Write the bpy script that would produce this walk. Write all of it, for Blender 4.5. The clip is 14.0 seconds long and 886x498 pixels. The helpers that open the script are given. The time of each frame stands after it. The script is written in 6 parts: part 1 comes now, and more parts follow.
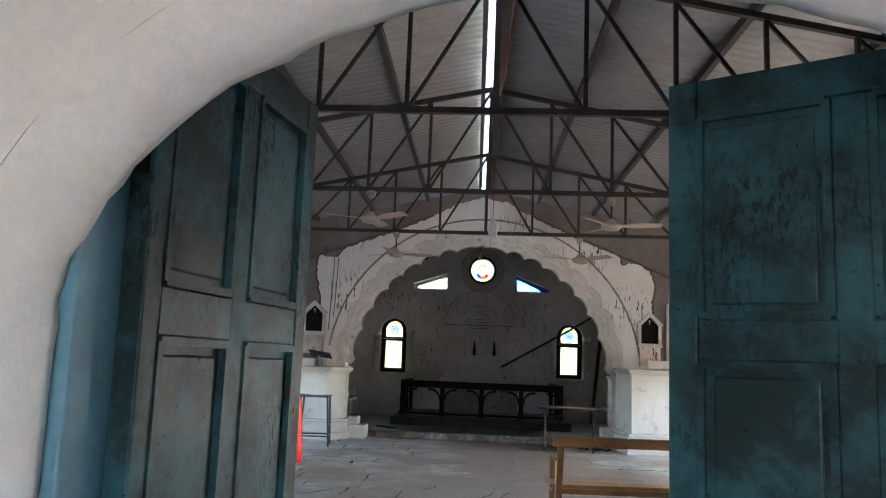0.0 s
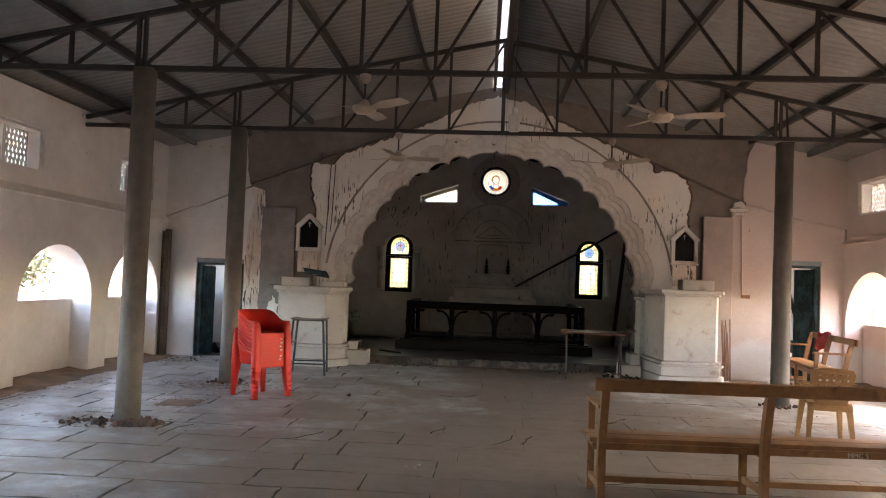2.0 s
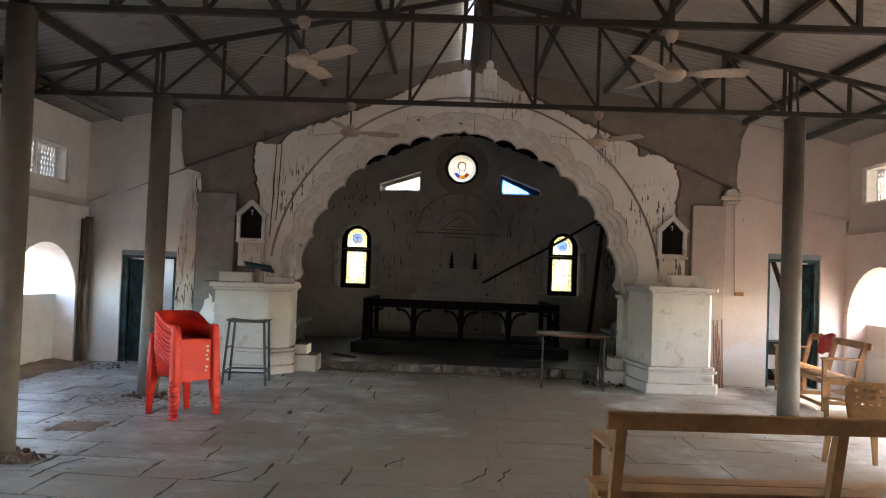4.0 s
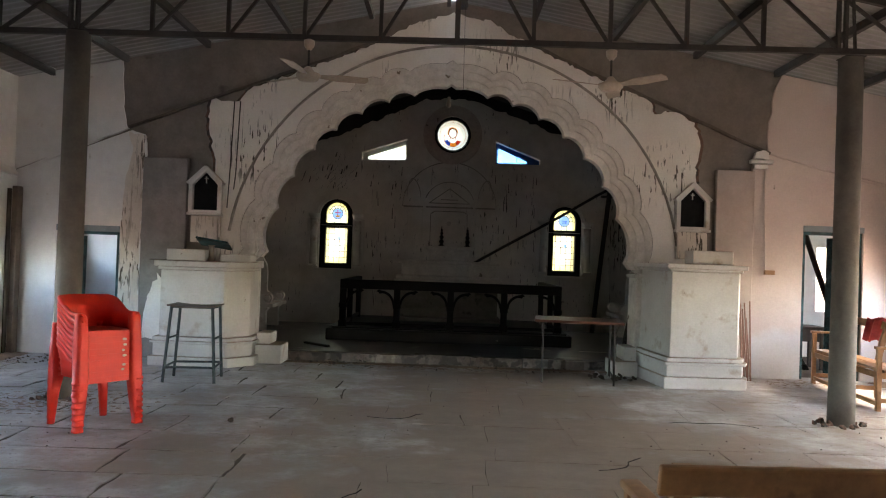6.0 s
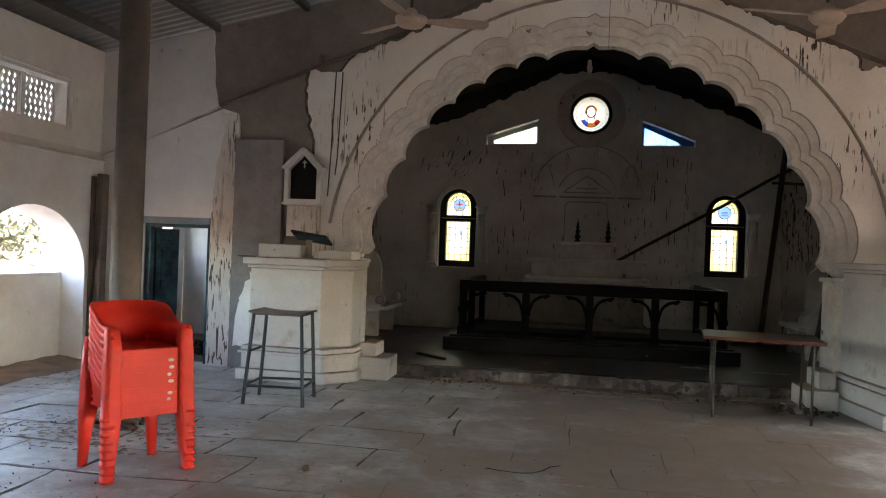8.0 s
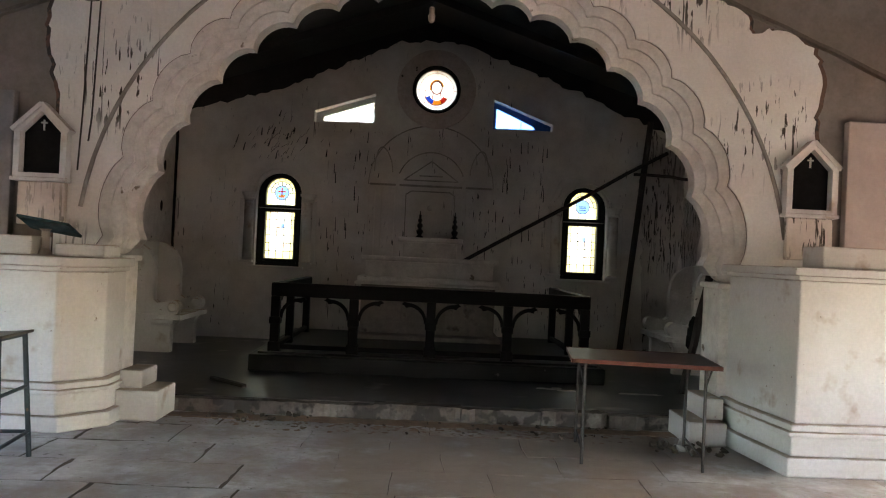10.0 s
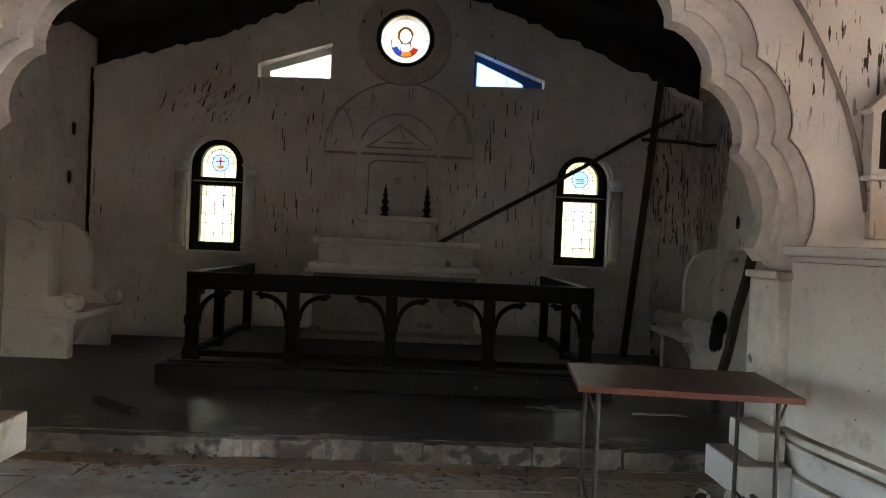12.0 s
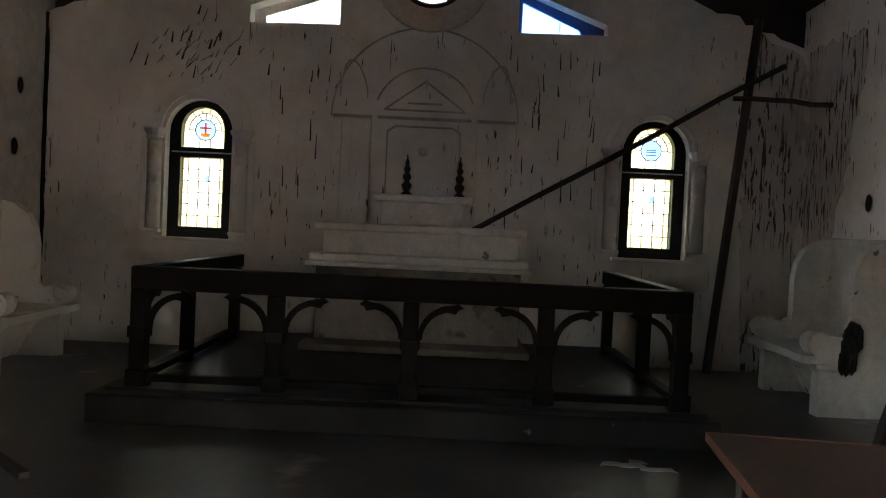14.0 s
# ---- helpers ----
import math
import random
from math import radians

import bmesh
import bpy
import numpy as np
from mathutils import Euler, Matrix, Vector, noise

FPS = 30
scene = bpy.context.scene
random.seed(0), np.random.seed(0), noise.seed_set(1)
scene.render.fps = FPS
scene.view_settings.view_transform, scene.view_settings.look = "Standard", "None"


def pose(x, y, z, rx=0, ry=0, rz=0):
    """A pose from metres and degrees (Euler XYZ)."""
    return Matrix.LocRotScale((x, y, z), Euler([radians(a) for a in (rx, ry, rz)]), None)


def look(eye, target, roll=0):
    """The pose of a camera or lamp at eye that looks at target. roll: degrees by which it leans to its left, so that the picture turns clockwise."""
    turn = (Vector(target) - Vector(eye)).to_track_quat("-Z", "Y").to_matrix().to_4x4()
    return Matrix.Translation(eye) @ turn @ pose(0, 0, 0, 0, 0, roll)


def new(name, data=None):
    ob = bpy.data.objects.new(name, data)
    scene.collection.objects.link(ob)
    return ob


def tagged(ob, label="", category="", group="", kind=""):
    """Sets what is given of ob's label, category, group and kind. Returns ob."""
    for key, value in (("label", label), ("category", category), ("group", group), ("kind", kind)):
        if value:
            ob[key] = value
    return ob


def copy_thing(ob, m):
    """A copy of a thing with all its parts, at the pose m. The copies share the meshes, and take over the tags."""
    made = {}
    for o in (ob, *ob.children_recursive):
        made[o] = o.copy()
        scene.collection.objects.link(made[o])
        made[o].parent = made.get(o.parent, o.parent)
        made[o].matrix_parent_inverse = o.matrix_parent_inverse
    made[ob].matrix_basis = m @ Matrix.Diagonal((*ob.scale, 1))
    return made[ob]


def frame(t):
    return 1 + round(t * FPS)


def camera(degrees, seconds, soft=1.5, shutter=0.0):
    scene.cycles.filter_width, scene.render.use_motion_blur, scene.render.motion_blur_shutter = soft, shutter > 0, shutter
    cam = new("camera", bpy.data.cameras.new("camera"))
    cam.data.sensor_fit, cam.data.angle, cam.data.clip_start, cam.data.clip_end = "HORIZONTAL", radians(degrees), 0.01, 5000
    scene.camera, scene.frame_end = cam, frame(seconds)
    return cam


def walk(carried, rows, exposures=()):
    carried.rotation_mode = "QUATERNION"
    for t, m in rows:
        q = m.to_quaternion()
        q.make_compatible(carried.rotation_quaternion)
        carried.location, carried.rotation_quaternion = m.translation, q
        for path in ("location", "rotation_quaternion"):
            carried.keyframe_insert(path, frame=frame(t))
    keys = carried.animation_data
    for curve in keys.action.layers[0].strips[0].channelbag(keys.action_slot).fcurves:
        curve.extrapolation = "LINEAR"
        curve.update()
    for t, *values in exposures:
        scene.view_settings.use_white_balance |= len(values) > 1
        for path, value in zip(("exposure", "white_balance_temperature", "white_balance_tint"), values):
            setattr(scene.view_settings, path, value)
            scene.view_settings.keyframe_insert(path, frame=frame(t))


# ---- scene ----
cam = camera(58.2, 14.0, soft=1.1)
METRES, EYE, TILT, LEAN, TURN = 12.8, 1.5, -0.45, 0.0, 2.6
ROWS = [
    (0.0, 0.0, 0.0, 0.0, -0.33, 8.53, -2.23),
    (0.5, 0.0009, 0.0323, -0.0012, 0.25, 7.0, -2.39),
    (1.0, 0.0, 0.0648, -0.0013, 0.4, 4.97, -2.25),
    (1.5, -0.0034, 0.1018, -0.0015, 0.49, 3.34, -2.34),
    (2.0, -0.0007, 0.1331, 0.0029, 0.3, 2.66, -2.2),
    (2.5, 0.0014, 0.1594, 0.0041, -0.94, 2.75, -2.2),
    (3.0, -0.0017, 0.1908, 0.0057, -2.41, 2.81, -2.23),
    (5.5, 0.0163, 0.3506, 0.0008, -2.21, 1.41, -2.17),
    (6.0, 0.0223, 0.3848, 0.0007, -2.43, 1.11, -1.98),
    (6.5, 0.0216, 0.4225, 0.0005, 1.0, 0.32, -2.1),
    (7.0, 0.0165, 0.4574, 0.0034, 6.36, 0.12, -1.61),
    (7.5, 0.0134, 0.4905, 0.0021, 9.84, 0.4, -1.4),
    (8.0, 0.0205, 0.5298, 0.0025, 6.87, 0.52, -2.27),
    (8.5, 0.0286, 0.5669, 0.002, 2.4, 0.81, -2.33),
    (9.0, 0.0299, 0.6084, 0.0034, -0.96, 0.93, -2.39),
    (11.5, 0.0591, 0.8032, 0.0026, -4.61, 0.18, -2.65),
    (12.0, 0.0653, 0.8392, 0.0024, -4.61, -0.19, -2.49),
    (12.5, 0.0703, 0.8797, 0.004, -4.22, -0.51, -2.56),
    (13.0, 0.076, 0.9176, 0.0033, -4.03, -0.64, -2.4),
    (13.5, 0.0726, 0.9546, 0.0011, -3.13, -0.67, -2.67),
    (14.0, 0.0733, 0.9912, 0.0011, -2.4, -1.11, -2.68),
]
EXPOSURES = [
    (0.0, 5.82, 5960, 5), (0.5, 6.40, 6950, 14), (1.0, 5.95, 7950, 25), (1.5, 5.60, 8280, 29), (2.0, 5.15, 7780, 17), (3.0, 5.12, 7480, 11), (5.5, 5.36, 6980, 9), (6.0, 5.20, 7100, 9), (6.5, 5.40, 7060, 9), (7.0, 5.55, 7100, 10),
    (7.5, 5.32, 7230, 11), (8.0, 5.28, 7300, 11), (8.5, 5.72, 6980, 9), (9.0, 5.76, 7080, 10), (11.5, 5.72, 7120, 12), (12.5, 6.02, 7080, 12), (14.0, 6.12, 7010, 12),
]
walk(cam, [(t, pose(0, 0, EYE, TILT, LEAN, TURN) @ pose(METRES * x, METRES * y, METRES * z, 90 + pitch, roll, yaw)) for t, x, y, z, yaw, pitch, roll in ROWS], EXPOSURES)

# ---- light and exposure ----
world = bpy.data.worlds.new("world")
scene.world = world
world.use_nodes = True
wn = world.node_tree
sky = wn.nodes.new("ShaderNodeTexSky")
sky.sky_type, sky.sun_disc = "NISHITA", False
sky.sun_elevation, sky.sun_rotation = radians(46), radians(87)
sky.dust_density, sky.air_density = 3.0, 1.0
wn.links.new(sky.outputs[0], wn.nodes["Background"].inputs[0])
wn.nodes["Background"].inputs[1].default_value = 0.14
sun = new("sun", bpy.data.lights.new("sun", "SUN"))
sun.data.energy, sun.data.angle, sun.data.color = 0.55, radians(14), (1.0, 0.93, 0.84)
sun.matrix_world = look((20, 1.2, 20.7), (0, 0, 0))

# ---- helpers of the scene ----
from mathutils.geometry import tessellate_polygon


def part(name, bm, material, parent=None, label="", smooth=False):
    """Links a bmesh as one mesh object, under a thing or a part if given."""
    me = bpy.data.meshes.new(name)
    bm.normal_update()
    bm.to_mesh(me)
    bm.free()
    me.materials.append(material)
    if smooth:
        for p in me.polygons:
            p.use_smooth = True
    ob = new(name, me)
    if parent is not None:
        ob.parent = parent
    return tagged(ob, label)


def thing(name, label, category, m=None, group="", kind=""):
    ob = new(name)
    if m is not None:
        ob.matrix_world = m
    return tagged(ob, label, category, group, kind)


def add_box(bm, x0, x1, y0, y1, z0, z1, bevel=0.0, m=None):
    g = bmesh.ops.create_cube(bm, size=1.0)["verts"]
    bmesh.ops.transform(bm, verts=g, matrix=Matrix.Translation(((x0 + x1) / 2, (y0 + y1) / 2, (z0 + z1) / 2)) @ Matrix.Diagonal((x1 - x0, y1 - y0, z1 - z0, 1)))
    if bevel:
        es = list({e for v in g for e in v.link_edges})
        r = bmesh.ops.bevel(bm, geom=es, offset=bevel, segments=2, affect="EDGES", profile=0.5)
        g = list({v for f in r["faces"] for v in f.verts} | {v for v in g if v.is_valid})
    if m is not None:
        bmesh.ops.transform(bm, verts=g, matrix=m)
    return g


def box(x0, x1, y0, y1, z0, z1, bevel=0.0):
    bm = bmesh.new()
    add_box(bm, x0, x1, y0, y1, z0, z1, bevel)
    return bm


def add_bar(bm, a, b, w, h=None, sides=4, taper=1.0):
    """A straight bar from a to b, w wide and h high (or round, with more sides)."""
    a, b = Vector(a), Vector(b)
    h = h or w
    d = b - a
    up = Vector((0, 0, 1)) if abs(d.normalized().z) < 0.95 else Vector((0, 1, 0))
    s = d.cross(up).normalized()
    u = s.cross(d).normalized()
    rings = []
    for p, k in ((a, 1.0), (b, taper)):
        ring = []
        for i in range(sides):
            if sides == 4:
                cx, cy = ((-.5, -.5), (.5, -.5), (.5, .5), (-.5, .5))[i]
            else:
                cx, cy = math.cos(2 * math.pi * i / sides) / 2, math.sin(2 * math.pi * i / sides) / 2
            ring.append(bm.verts.new(p + s * cx * w * k + u * cy * h * k))
        rings.append(ring)
    for i in range(sides):
        j = (i + 1) % sides
        bm.faces.new((rings[0][i], rings[0][j], rings[1][j], rings[1][i]))
    bm.faces.new(rings[0][::-1])
    bm.faces.new(rings[1])


def add_path(bm, pts, w, h=None, sides=4):
    for a, b in zip(pts, pts[1:]):
        add_bar(bm, a, b, w, h, sides)


def add_slab(bm, loops, d0, d1, place):
    """A plate with holes: loops[0] is its outline, the others its holes, in (u, v); place(u, v, d) gives the point."""
    flat = [p for lo in loops for p in lo]
    tris = tessellate_polygon([[Vector((u, v, 0)) for u, v in lo] for lo in loops])
    a = [bm.verts.new(place(u, v, d0)) for u, v in flat]
    b = [bm.verts.new(place(u, v, d1)) for u, v in flat]
    for t in tris:
        for vs in ([a[i] for i in t], [b[i] for i in reversed(t)]):
            try:
                bm.faces.new(vs)
            except ValueError:
                pass
    k = 0
    for lo in loops:
        n = len(lo)
        for i in range(n):
            j = (i + 1) % n
            bm.faces.new((a[k + i], b[k + i], b[k + j], a[k + j]))
        k += n
    bmesh.ops.recalc_face_normals(bm, faces=bm.faces)


def slab(loops, d0, d1, place):
    bm = bmesh.new()
    add_slab(bm, loops, d0, d1, place)
    return bm


def on_y(u, v, d):
    return (u, d, v)


def on_x(u, v, d):
    return (d, u, v)


def on_z(u, v, d):
    return (u, v, d)


def add_lathe(bm, profile, sides=16, m=None):
    """A turned body from (radius, height) pairs."""
    rings = []
    for r, z in profile:
        rings.append([bm.verts.new((r * math.cos(2 * math.pi * i / sides), r * math.sin(2 * math.pi * i / sides), z)) for i in range(sides)])
    for lo, hi in zip(rings, rings[1:]):
        for i in range(sides):
            j = (i + 1) % sides
            bm.faces.new((lo[i], lo[j], hi[j], hi[i]))
    bm.faces.new(rings[0][::-1])
    bm.faces.new(rings[-1])
    if m is not None:
        bmesh.ops.transform(bm, verts=[v for r in rings for v in r], matrix=m)


def lathe(profile, sides=16, m=None):
    bm = bmesh.new()
    add_lathe(bm, profile, sides, m)
    return bm


def arc(cx, cz, rx, rz, a0, a1, n):
    """Points of an ellipse, angles in degrees from +u towards +v."""
    return [(cx + rx * math.cos(radians(a0 + (a1 - a0) * i / n)), cz + rz * math.sin(radians(a0 + (a1 - a0) * i / n))) for i in range(n + 1)]


def ragged(pts, step=0.08, amp=0.025, seed=1):
    """An outline broken up like crumbled plaster."""
    rnd = random.Random(seed)
    out = []
    for (x0, z0), (x1, z1) in zip(pts, pts[1:]):
        n = max(1, int(math.hypot(x1 - x0, z1 - z0) / step))
        for i in range(n):
            t = i / n
            k = amp if out else 0
            out.append((x0 + (x1 - x0) * t + rnd.uniform(-k, k), z0 + (z1 - z0) * t + rnd.uniform(-k, k)))
    out.append(pts[-1])
    return out


# ---- materials ----
def nodes_of(name):
    m = bpy.data.materials.new(name)
    m.use_nodes = True
    nt = m.node_tree
    return m, nt, nt.nodes["Principled BSDF"], nt.nodes.new, nt.links.new


def noise_node(nt, scale, detail=5.0, rough=0.6, stretch=None, dist=0.0):
    tc = nt.nodes.new("ShaderNodeNewGeometry")
    vec = tc.outputs["Position"]
    if stretch:
        mp = nt.nodes.new("ShaderNodeMapping")
        mp.inputs["Scale"].default_value = stretch
        nt.links.new(vec, mp.inputs[0])
        vec = mp.outputs[0]
    n = nt.nodes.new("ShaderNodeTexNoise")
    n.inputs["Scale"].default_value, n.inputs["Detail"].default_value = scale, detail
    n.inputs["Roughness"].default_value, n.inputs["Distortion"].default_value = rough, dist
    nt.links.new(vec, n.inputs["Vector"])
    return n.outputs["Fac"]


def ramp(nt, fac, stops):
    r = nt.nodes.new("ShaderNodeValToRGB")
    e = r.color_ramp.elements
    while len(e) < len(stops):
        e.new(0.5)
    for k, (p, c) in zip(e, stops):
        k.position = p
        k.color = (*c, 1) if len(c) == 3 else c
    nt.links.new(fac, r.inputs[0])
    return r.outputs[0]


def mixed(nt, fac, a, b, mode="MIX"):
    m = nt.nodes.new("ShaderNodeMix")
    m.data_type, m.blend_type = "RGBA", mode
    for sock, v in ((m.inputs["Factor"], fac), (m.inputs["A"], a), (m.inputs["B"], b)):
        if isinstance(v, (tuple, list)):
            sock.default_value = (*v, 1)
        elif isinstance(v, (int, float)):
            sock.default_value = v
        else:
            nt.links.new(v, sock)
    return m.outputs["Result"]


def bumped(nt, bsdf, height, strength=0.3, distance=0.01):
    b = nt.nodes.new("ShaderNodeBump")
    b.inputs["Strength"].default_value, b.inputs["Distance"].default_value = strength, distance
    nt.links.new(height, b.inputs["Height"])
    nt.links.new(b.outputs[0], bsdf.inputs["Normal"])


G = (0, 0, 0)
W = (1, 1, 1)


def surface(name, base, dark, rough=0.8, big=1.2, fine=35.0, spots=None, spot_at=(0.62, 0.68), spot_scale=9.0, spot_stretch=None, metal=0.0, bump=0.25, vary=0.0, spec=0.5, area=0.45, mid=0.30):
    """Two tones mottled at a large and a fine scale, with stains of a shape of their own."""
    m, nt, b, N, L = nodes_of(name)
    f1 = ramp(nt, noise_node(nt, big, 6, 0.62), [(area - 0.12, G), (area + 0.22, W)])
    fine_n = noise_node(nt, fine, 4, 0.7)
    c = mixed(nt, f1, dark, base)
    c = mixed(nt, min(0.22, mid), c, ramp(nt, fine_n, [(0.3, (0.35, 0.35, 0.35)), (0.7, W)]), "MULTIPLY")
    c = mixed(nt, mid, c, ramp(nt, noise_node(nt, big * 5.5, 5, 0.7), [(0.36, (0.45, 0.43, 0.41)), (0.60, W)]), "MULTIPLY")
    if spots:
        s = ramp(nt, noise_node(nt, spot_scale, 3, 0.55, spot_stretch), [(spot_at[0], G), (spot_at[1], W)])
        c = mixed(nt, s, c, spots)
    if vary:
        oi = N("ShaderNodeObjectInfo")
        v = ramp(nt, oi.outputs["Random"], [(0, (1 - vary,) * 3), (1, W)])
        c = mixed(nt, 1.0, c, v, "MULTIPLY")
    L(c, b.inputs["Base Color"])
    b.inputs["Roughness"].default_value, b.inputs["Metallic"].default_value = rough, metal
    b.inputs["Specular IOR Level"].default_value = spec
    bumped(nt, b, fine_n, bump, 0.006)
    return m


def streaked(name, base, dark, streak, amount=0.63, patch=0.5, rough=0.85):
    """Limewash with short dark runs down the wall, thicker in patches."""
    m, nt, b, N, L = nodes_of(name)
    f1 = ramp(nt, noise_node(nt, 0.8, 7, 0.65), [(0.33, G), (0.62, W)])
    c = mixed(nt, f1, dark, base)
    fine_n = noise_node(nt, 40, 4, 0.7)
    c = mixed(nt, 0.2, c, ramp(nt, fine_n, [(0.3, (0.4, 0.4, 0.4)), (0.7, W)]), "MULTIPLY")
    s = ramp(nt, noise_node(nt, 9.0, 3, 0.5, (3.2, 3.2, 0.6)), [(amount, G), (amount + 0.025, W)])
    s2 = ramp(nt, noise_node(nt, 3.4, 3, 0.5, (9.0, 9.0, 0.45)), [(amount + 0.03, G), (amount + 0.055, W)])
    p = ramp(nt, noise_node(nt, 1.0, 2, 0.5), [(patch - 0.03, G), (patch + 0.12, W)])
    c = mixed(nt, mixed(nt, 1.0, s, p, "MULTIPLY"), c, streak)
    c = mixed(nt, mixed(nt, 1.0, s2, p, "MULTIPLY"), c, streak)
    L(c, b.inputs["Base Color"])
    b.inputs["Roughness"].default_value = rough
    bumped(nt, b, noise_node(nt, 14, 6, 0.65), 0.35, 0.012)
    return m


white_wall = surface("white_limewash", (0.82, 0.80, 0.77), (0.68, 0.65, 0.61), 0.85, 0.9, 45, (0.42, 0.36, 0.30), (0.70, 0.76), 3.0, mid=0.12)


def two_tone_wash():
    """Pink limewash over an older blue-white coat that shows along the foot of the wall."""
    m, nt, b, N, L = nodes_of("pink_over_white_limewash")
    c = mixed(nt, ramp(nt, noise_node(nt, 0.9, 6, 0.62), [(0.33, G), (0.67, W)]), (0.52, 0.43, 0.39), (0.62, 0.53, 0.49))
    geo, sep, add = N("ShaderNodeNewGeometry"), N("ShaderNodeSeparateXYZ"), N("ShaderNodeMath")
    L(geo.outputs["Position"], sep.inputs[0])
    add.operation = "MULTIPLY_ADD"
    L(noise_node(nt, 1.6, 5, 0.6), add.inputs[0])
    add.inputs[1].default_value = 0.55
    L(sep.outputs["Z"], add.inputs[2])
    old = ramp(nt, add.outputs[0], [(0.80, W), (0.99, G)])
    c = mixed(nt, old, c, (0.60, 0.60, 0.61))
    fine_n = noise_node(nt, 45, 4, 0.7)
    c = mixed(nt, 0.2, c, ramp(nt, fine_n, [(0.3, (0.4, 0.4, 0.4)), (0.7, W)]), "MULTIPLY")
    c = mixed(nt, ramp(nt, noise_node(nt, 3.0, 4, 0.6), [(0.68, G), (0.75, W)]), c, (0.42, 0.35, 0.30))
    chips = ramp(nt, noise_node(nt, 16, 2, 0.5, (1, 1, 0.4)), [(0.77, G), (0.79, W)])
    c = mixed(nt, chips, c, (0.26, 0.22, 0.19))
    L(c, b.inputs["Base Color"])
    b.inputs["Roughness"].default_value = 0.85
    bumped(nt, b, noise_node(nt, 12, 6, 0.65), 0.25, 0.01)
    return m


pink_wall = two_tone_wash()
grey_render = surface("bare_cement_render", (0.29, 0.255, 0.225), (0.215, 0.185, 0.16), 0.9, 1.0, 30, (0.10, 0.085, 0.07), (0.66, 0.74), 2.2)
grey_pier = surface("grey_washed_plaster", (0.29, 0.27, 0.255), (0.20, 0.185, 0.175), 0.88, 1.2, 30)
pink_pier = surface("dull_pink_plaster", (0.50, 0.42, 0.38), (0.42, 0.35, 0.31), 0.88, 1.2, 30, mid=0.15)
chancel_stain = streaked("densely_streaked_plaster", (0.58, 0.54, 0.50), (0.36, 0.33, 0.295), (0.05, 0.043, 0.038), 0.575, 0.36)
arch_white = streaked("streaked_arch_plaster", (0.88, 0.85, 0.80), (0.74, 0.69, 0.63), (0.055, 0.042, 0.03), 0.60, 0.53)
arch_mould = surface("arch_moulding_plaster", (0.83, 0.80, 0.75), (0.68, 0.63, 0.57), 0.85, 1.6, 45, (0.22, 0.18, 0.14), (0.70, 0.73), 6.0)
chancel_wall = streaked("soot_streaked_plaster", (0.76, 0.72, 0.67), (0.50, 0.46, 0.415), (0.03, 0.026, 0.022), 0.66, 0.46)
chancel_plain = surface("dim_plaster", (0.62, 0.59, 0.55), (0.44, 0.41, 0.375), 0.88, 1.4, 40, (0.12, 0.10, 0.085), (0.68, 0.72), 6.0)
# dirty brown that also holds the shade under the altar slab
altar_shaded = surface("shaded_brown_whitewash", (0.34, 0.30, 0.265), (0.20, 0.17, 0.145), 0.85, 2.0, 40, (0.10, 0.08, 0.065), (0.60, 0.68), 4.0)


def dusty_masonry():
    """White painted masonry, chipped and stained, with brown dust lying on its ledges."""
    m, nt, b, N, L = nodes_of("painted_masonry_white")
    c = mixed(nt, ramp(nt, noise_node(nt, 1.2, 6, 0.62), [(0.33, G), (0.67, W)]), (0.58, 0.55, 0.505), (0.70, 0.68, 0.65))
    fine_n = noise_node(nt, 40, 4, 0.7)
    c = mixed(nt, 0.2, c, ramp(nt, fine_n, [(0.3, (0.4, 0.4, 0.4)), (0.7, W)]), "MULTIPLY")
    c = mixed(nt, ramp(nt, noise_node(nt, 3.0, 4, 0.6), [(0.60, G), (0.72, W)]), c, (0.42, 0.34, 0.27))
    chips = ramp(nt, noise_node(nt, 15, 4, 0.6), [(0.70, G), (0.73, W)])
    c = mixed(nt, chips, c, (0.24, 0.19, 0.15))
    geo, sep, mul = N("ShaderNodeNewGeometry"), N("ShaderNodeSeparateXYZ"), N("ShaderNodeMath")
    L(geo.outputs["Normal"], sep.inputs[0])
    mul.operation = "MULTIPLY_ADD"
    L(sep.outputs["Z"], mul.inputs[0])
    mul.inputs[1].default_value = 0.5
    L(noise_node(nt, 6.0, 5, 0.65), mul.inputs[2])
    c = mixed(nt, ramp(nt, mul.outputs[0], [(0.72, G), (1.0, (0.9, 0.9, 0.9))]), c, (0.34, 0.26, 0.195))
    L(c, b.inputs["Base Color"])
    b.inputs["Roughness"].default_value = 0.75
    bumped(nt, b, noise_node(nt, 22, 6, 0.65), 0.18, 0.008)
    return m


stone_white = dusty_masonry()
column_paint = surface("grey_cement_column", (0.175, 0.157, 0.135), (0.12, 0.105, 0.09), 0.75, 1.3, 40, (0.16, 0.12, 0.09), (0.68, 0.75), 3.0)
steel = surface("dull_painted_steel", (0.070, 0.061, 0.056), (0.045, 0.039, 0.035), 0.6, 3, 60, (0.06, 0.035, 0.025), (0.64, 0.7), 8, spec=0.2)
sheet = surface("galvanised_roof_sheet", (0.37, 0.355, 0.34), (0.28, 0.265, 0.25), 0.46, 0.7, 20, (0.20, 0.16, 0.13), (0.68, 0.75), 1.5, metal=0.4, bump=0.05)
old_roof = surface("soot_black_roof_boards", (0.035, 0.03, 0.028), (0.02, 0.018, 0.016), 0.95, 2, 30)


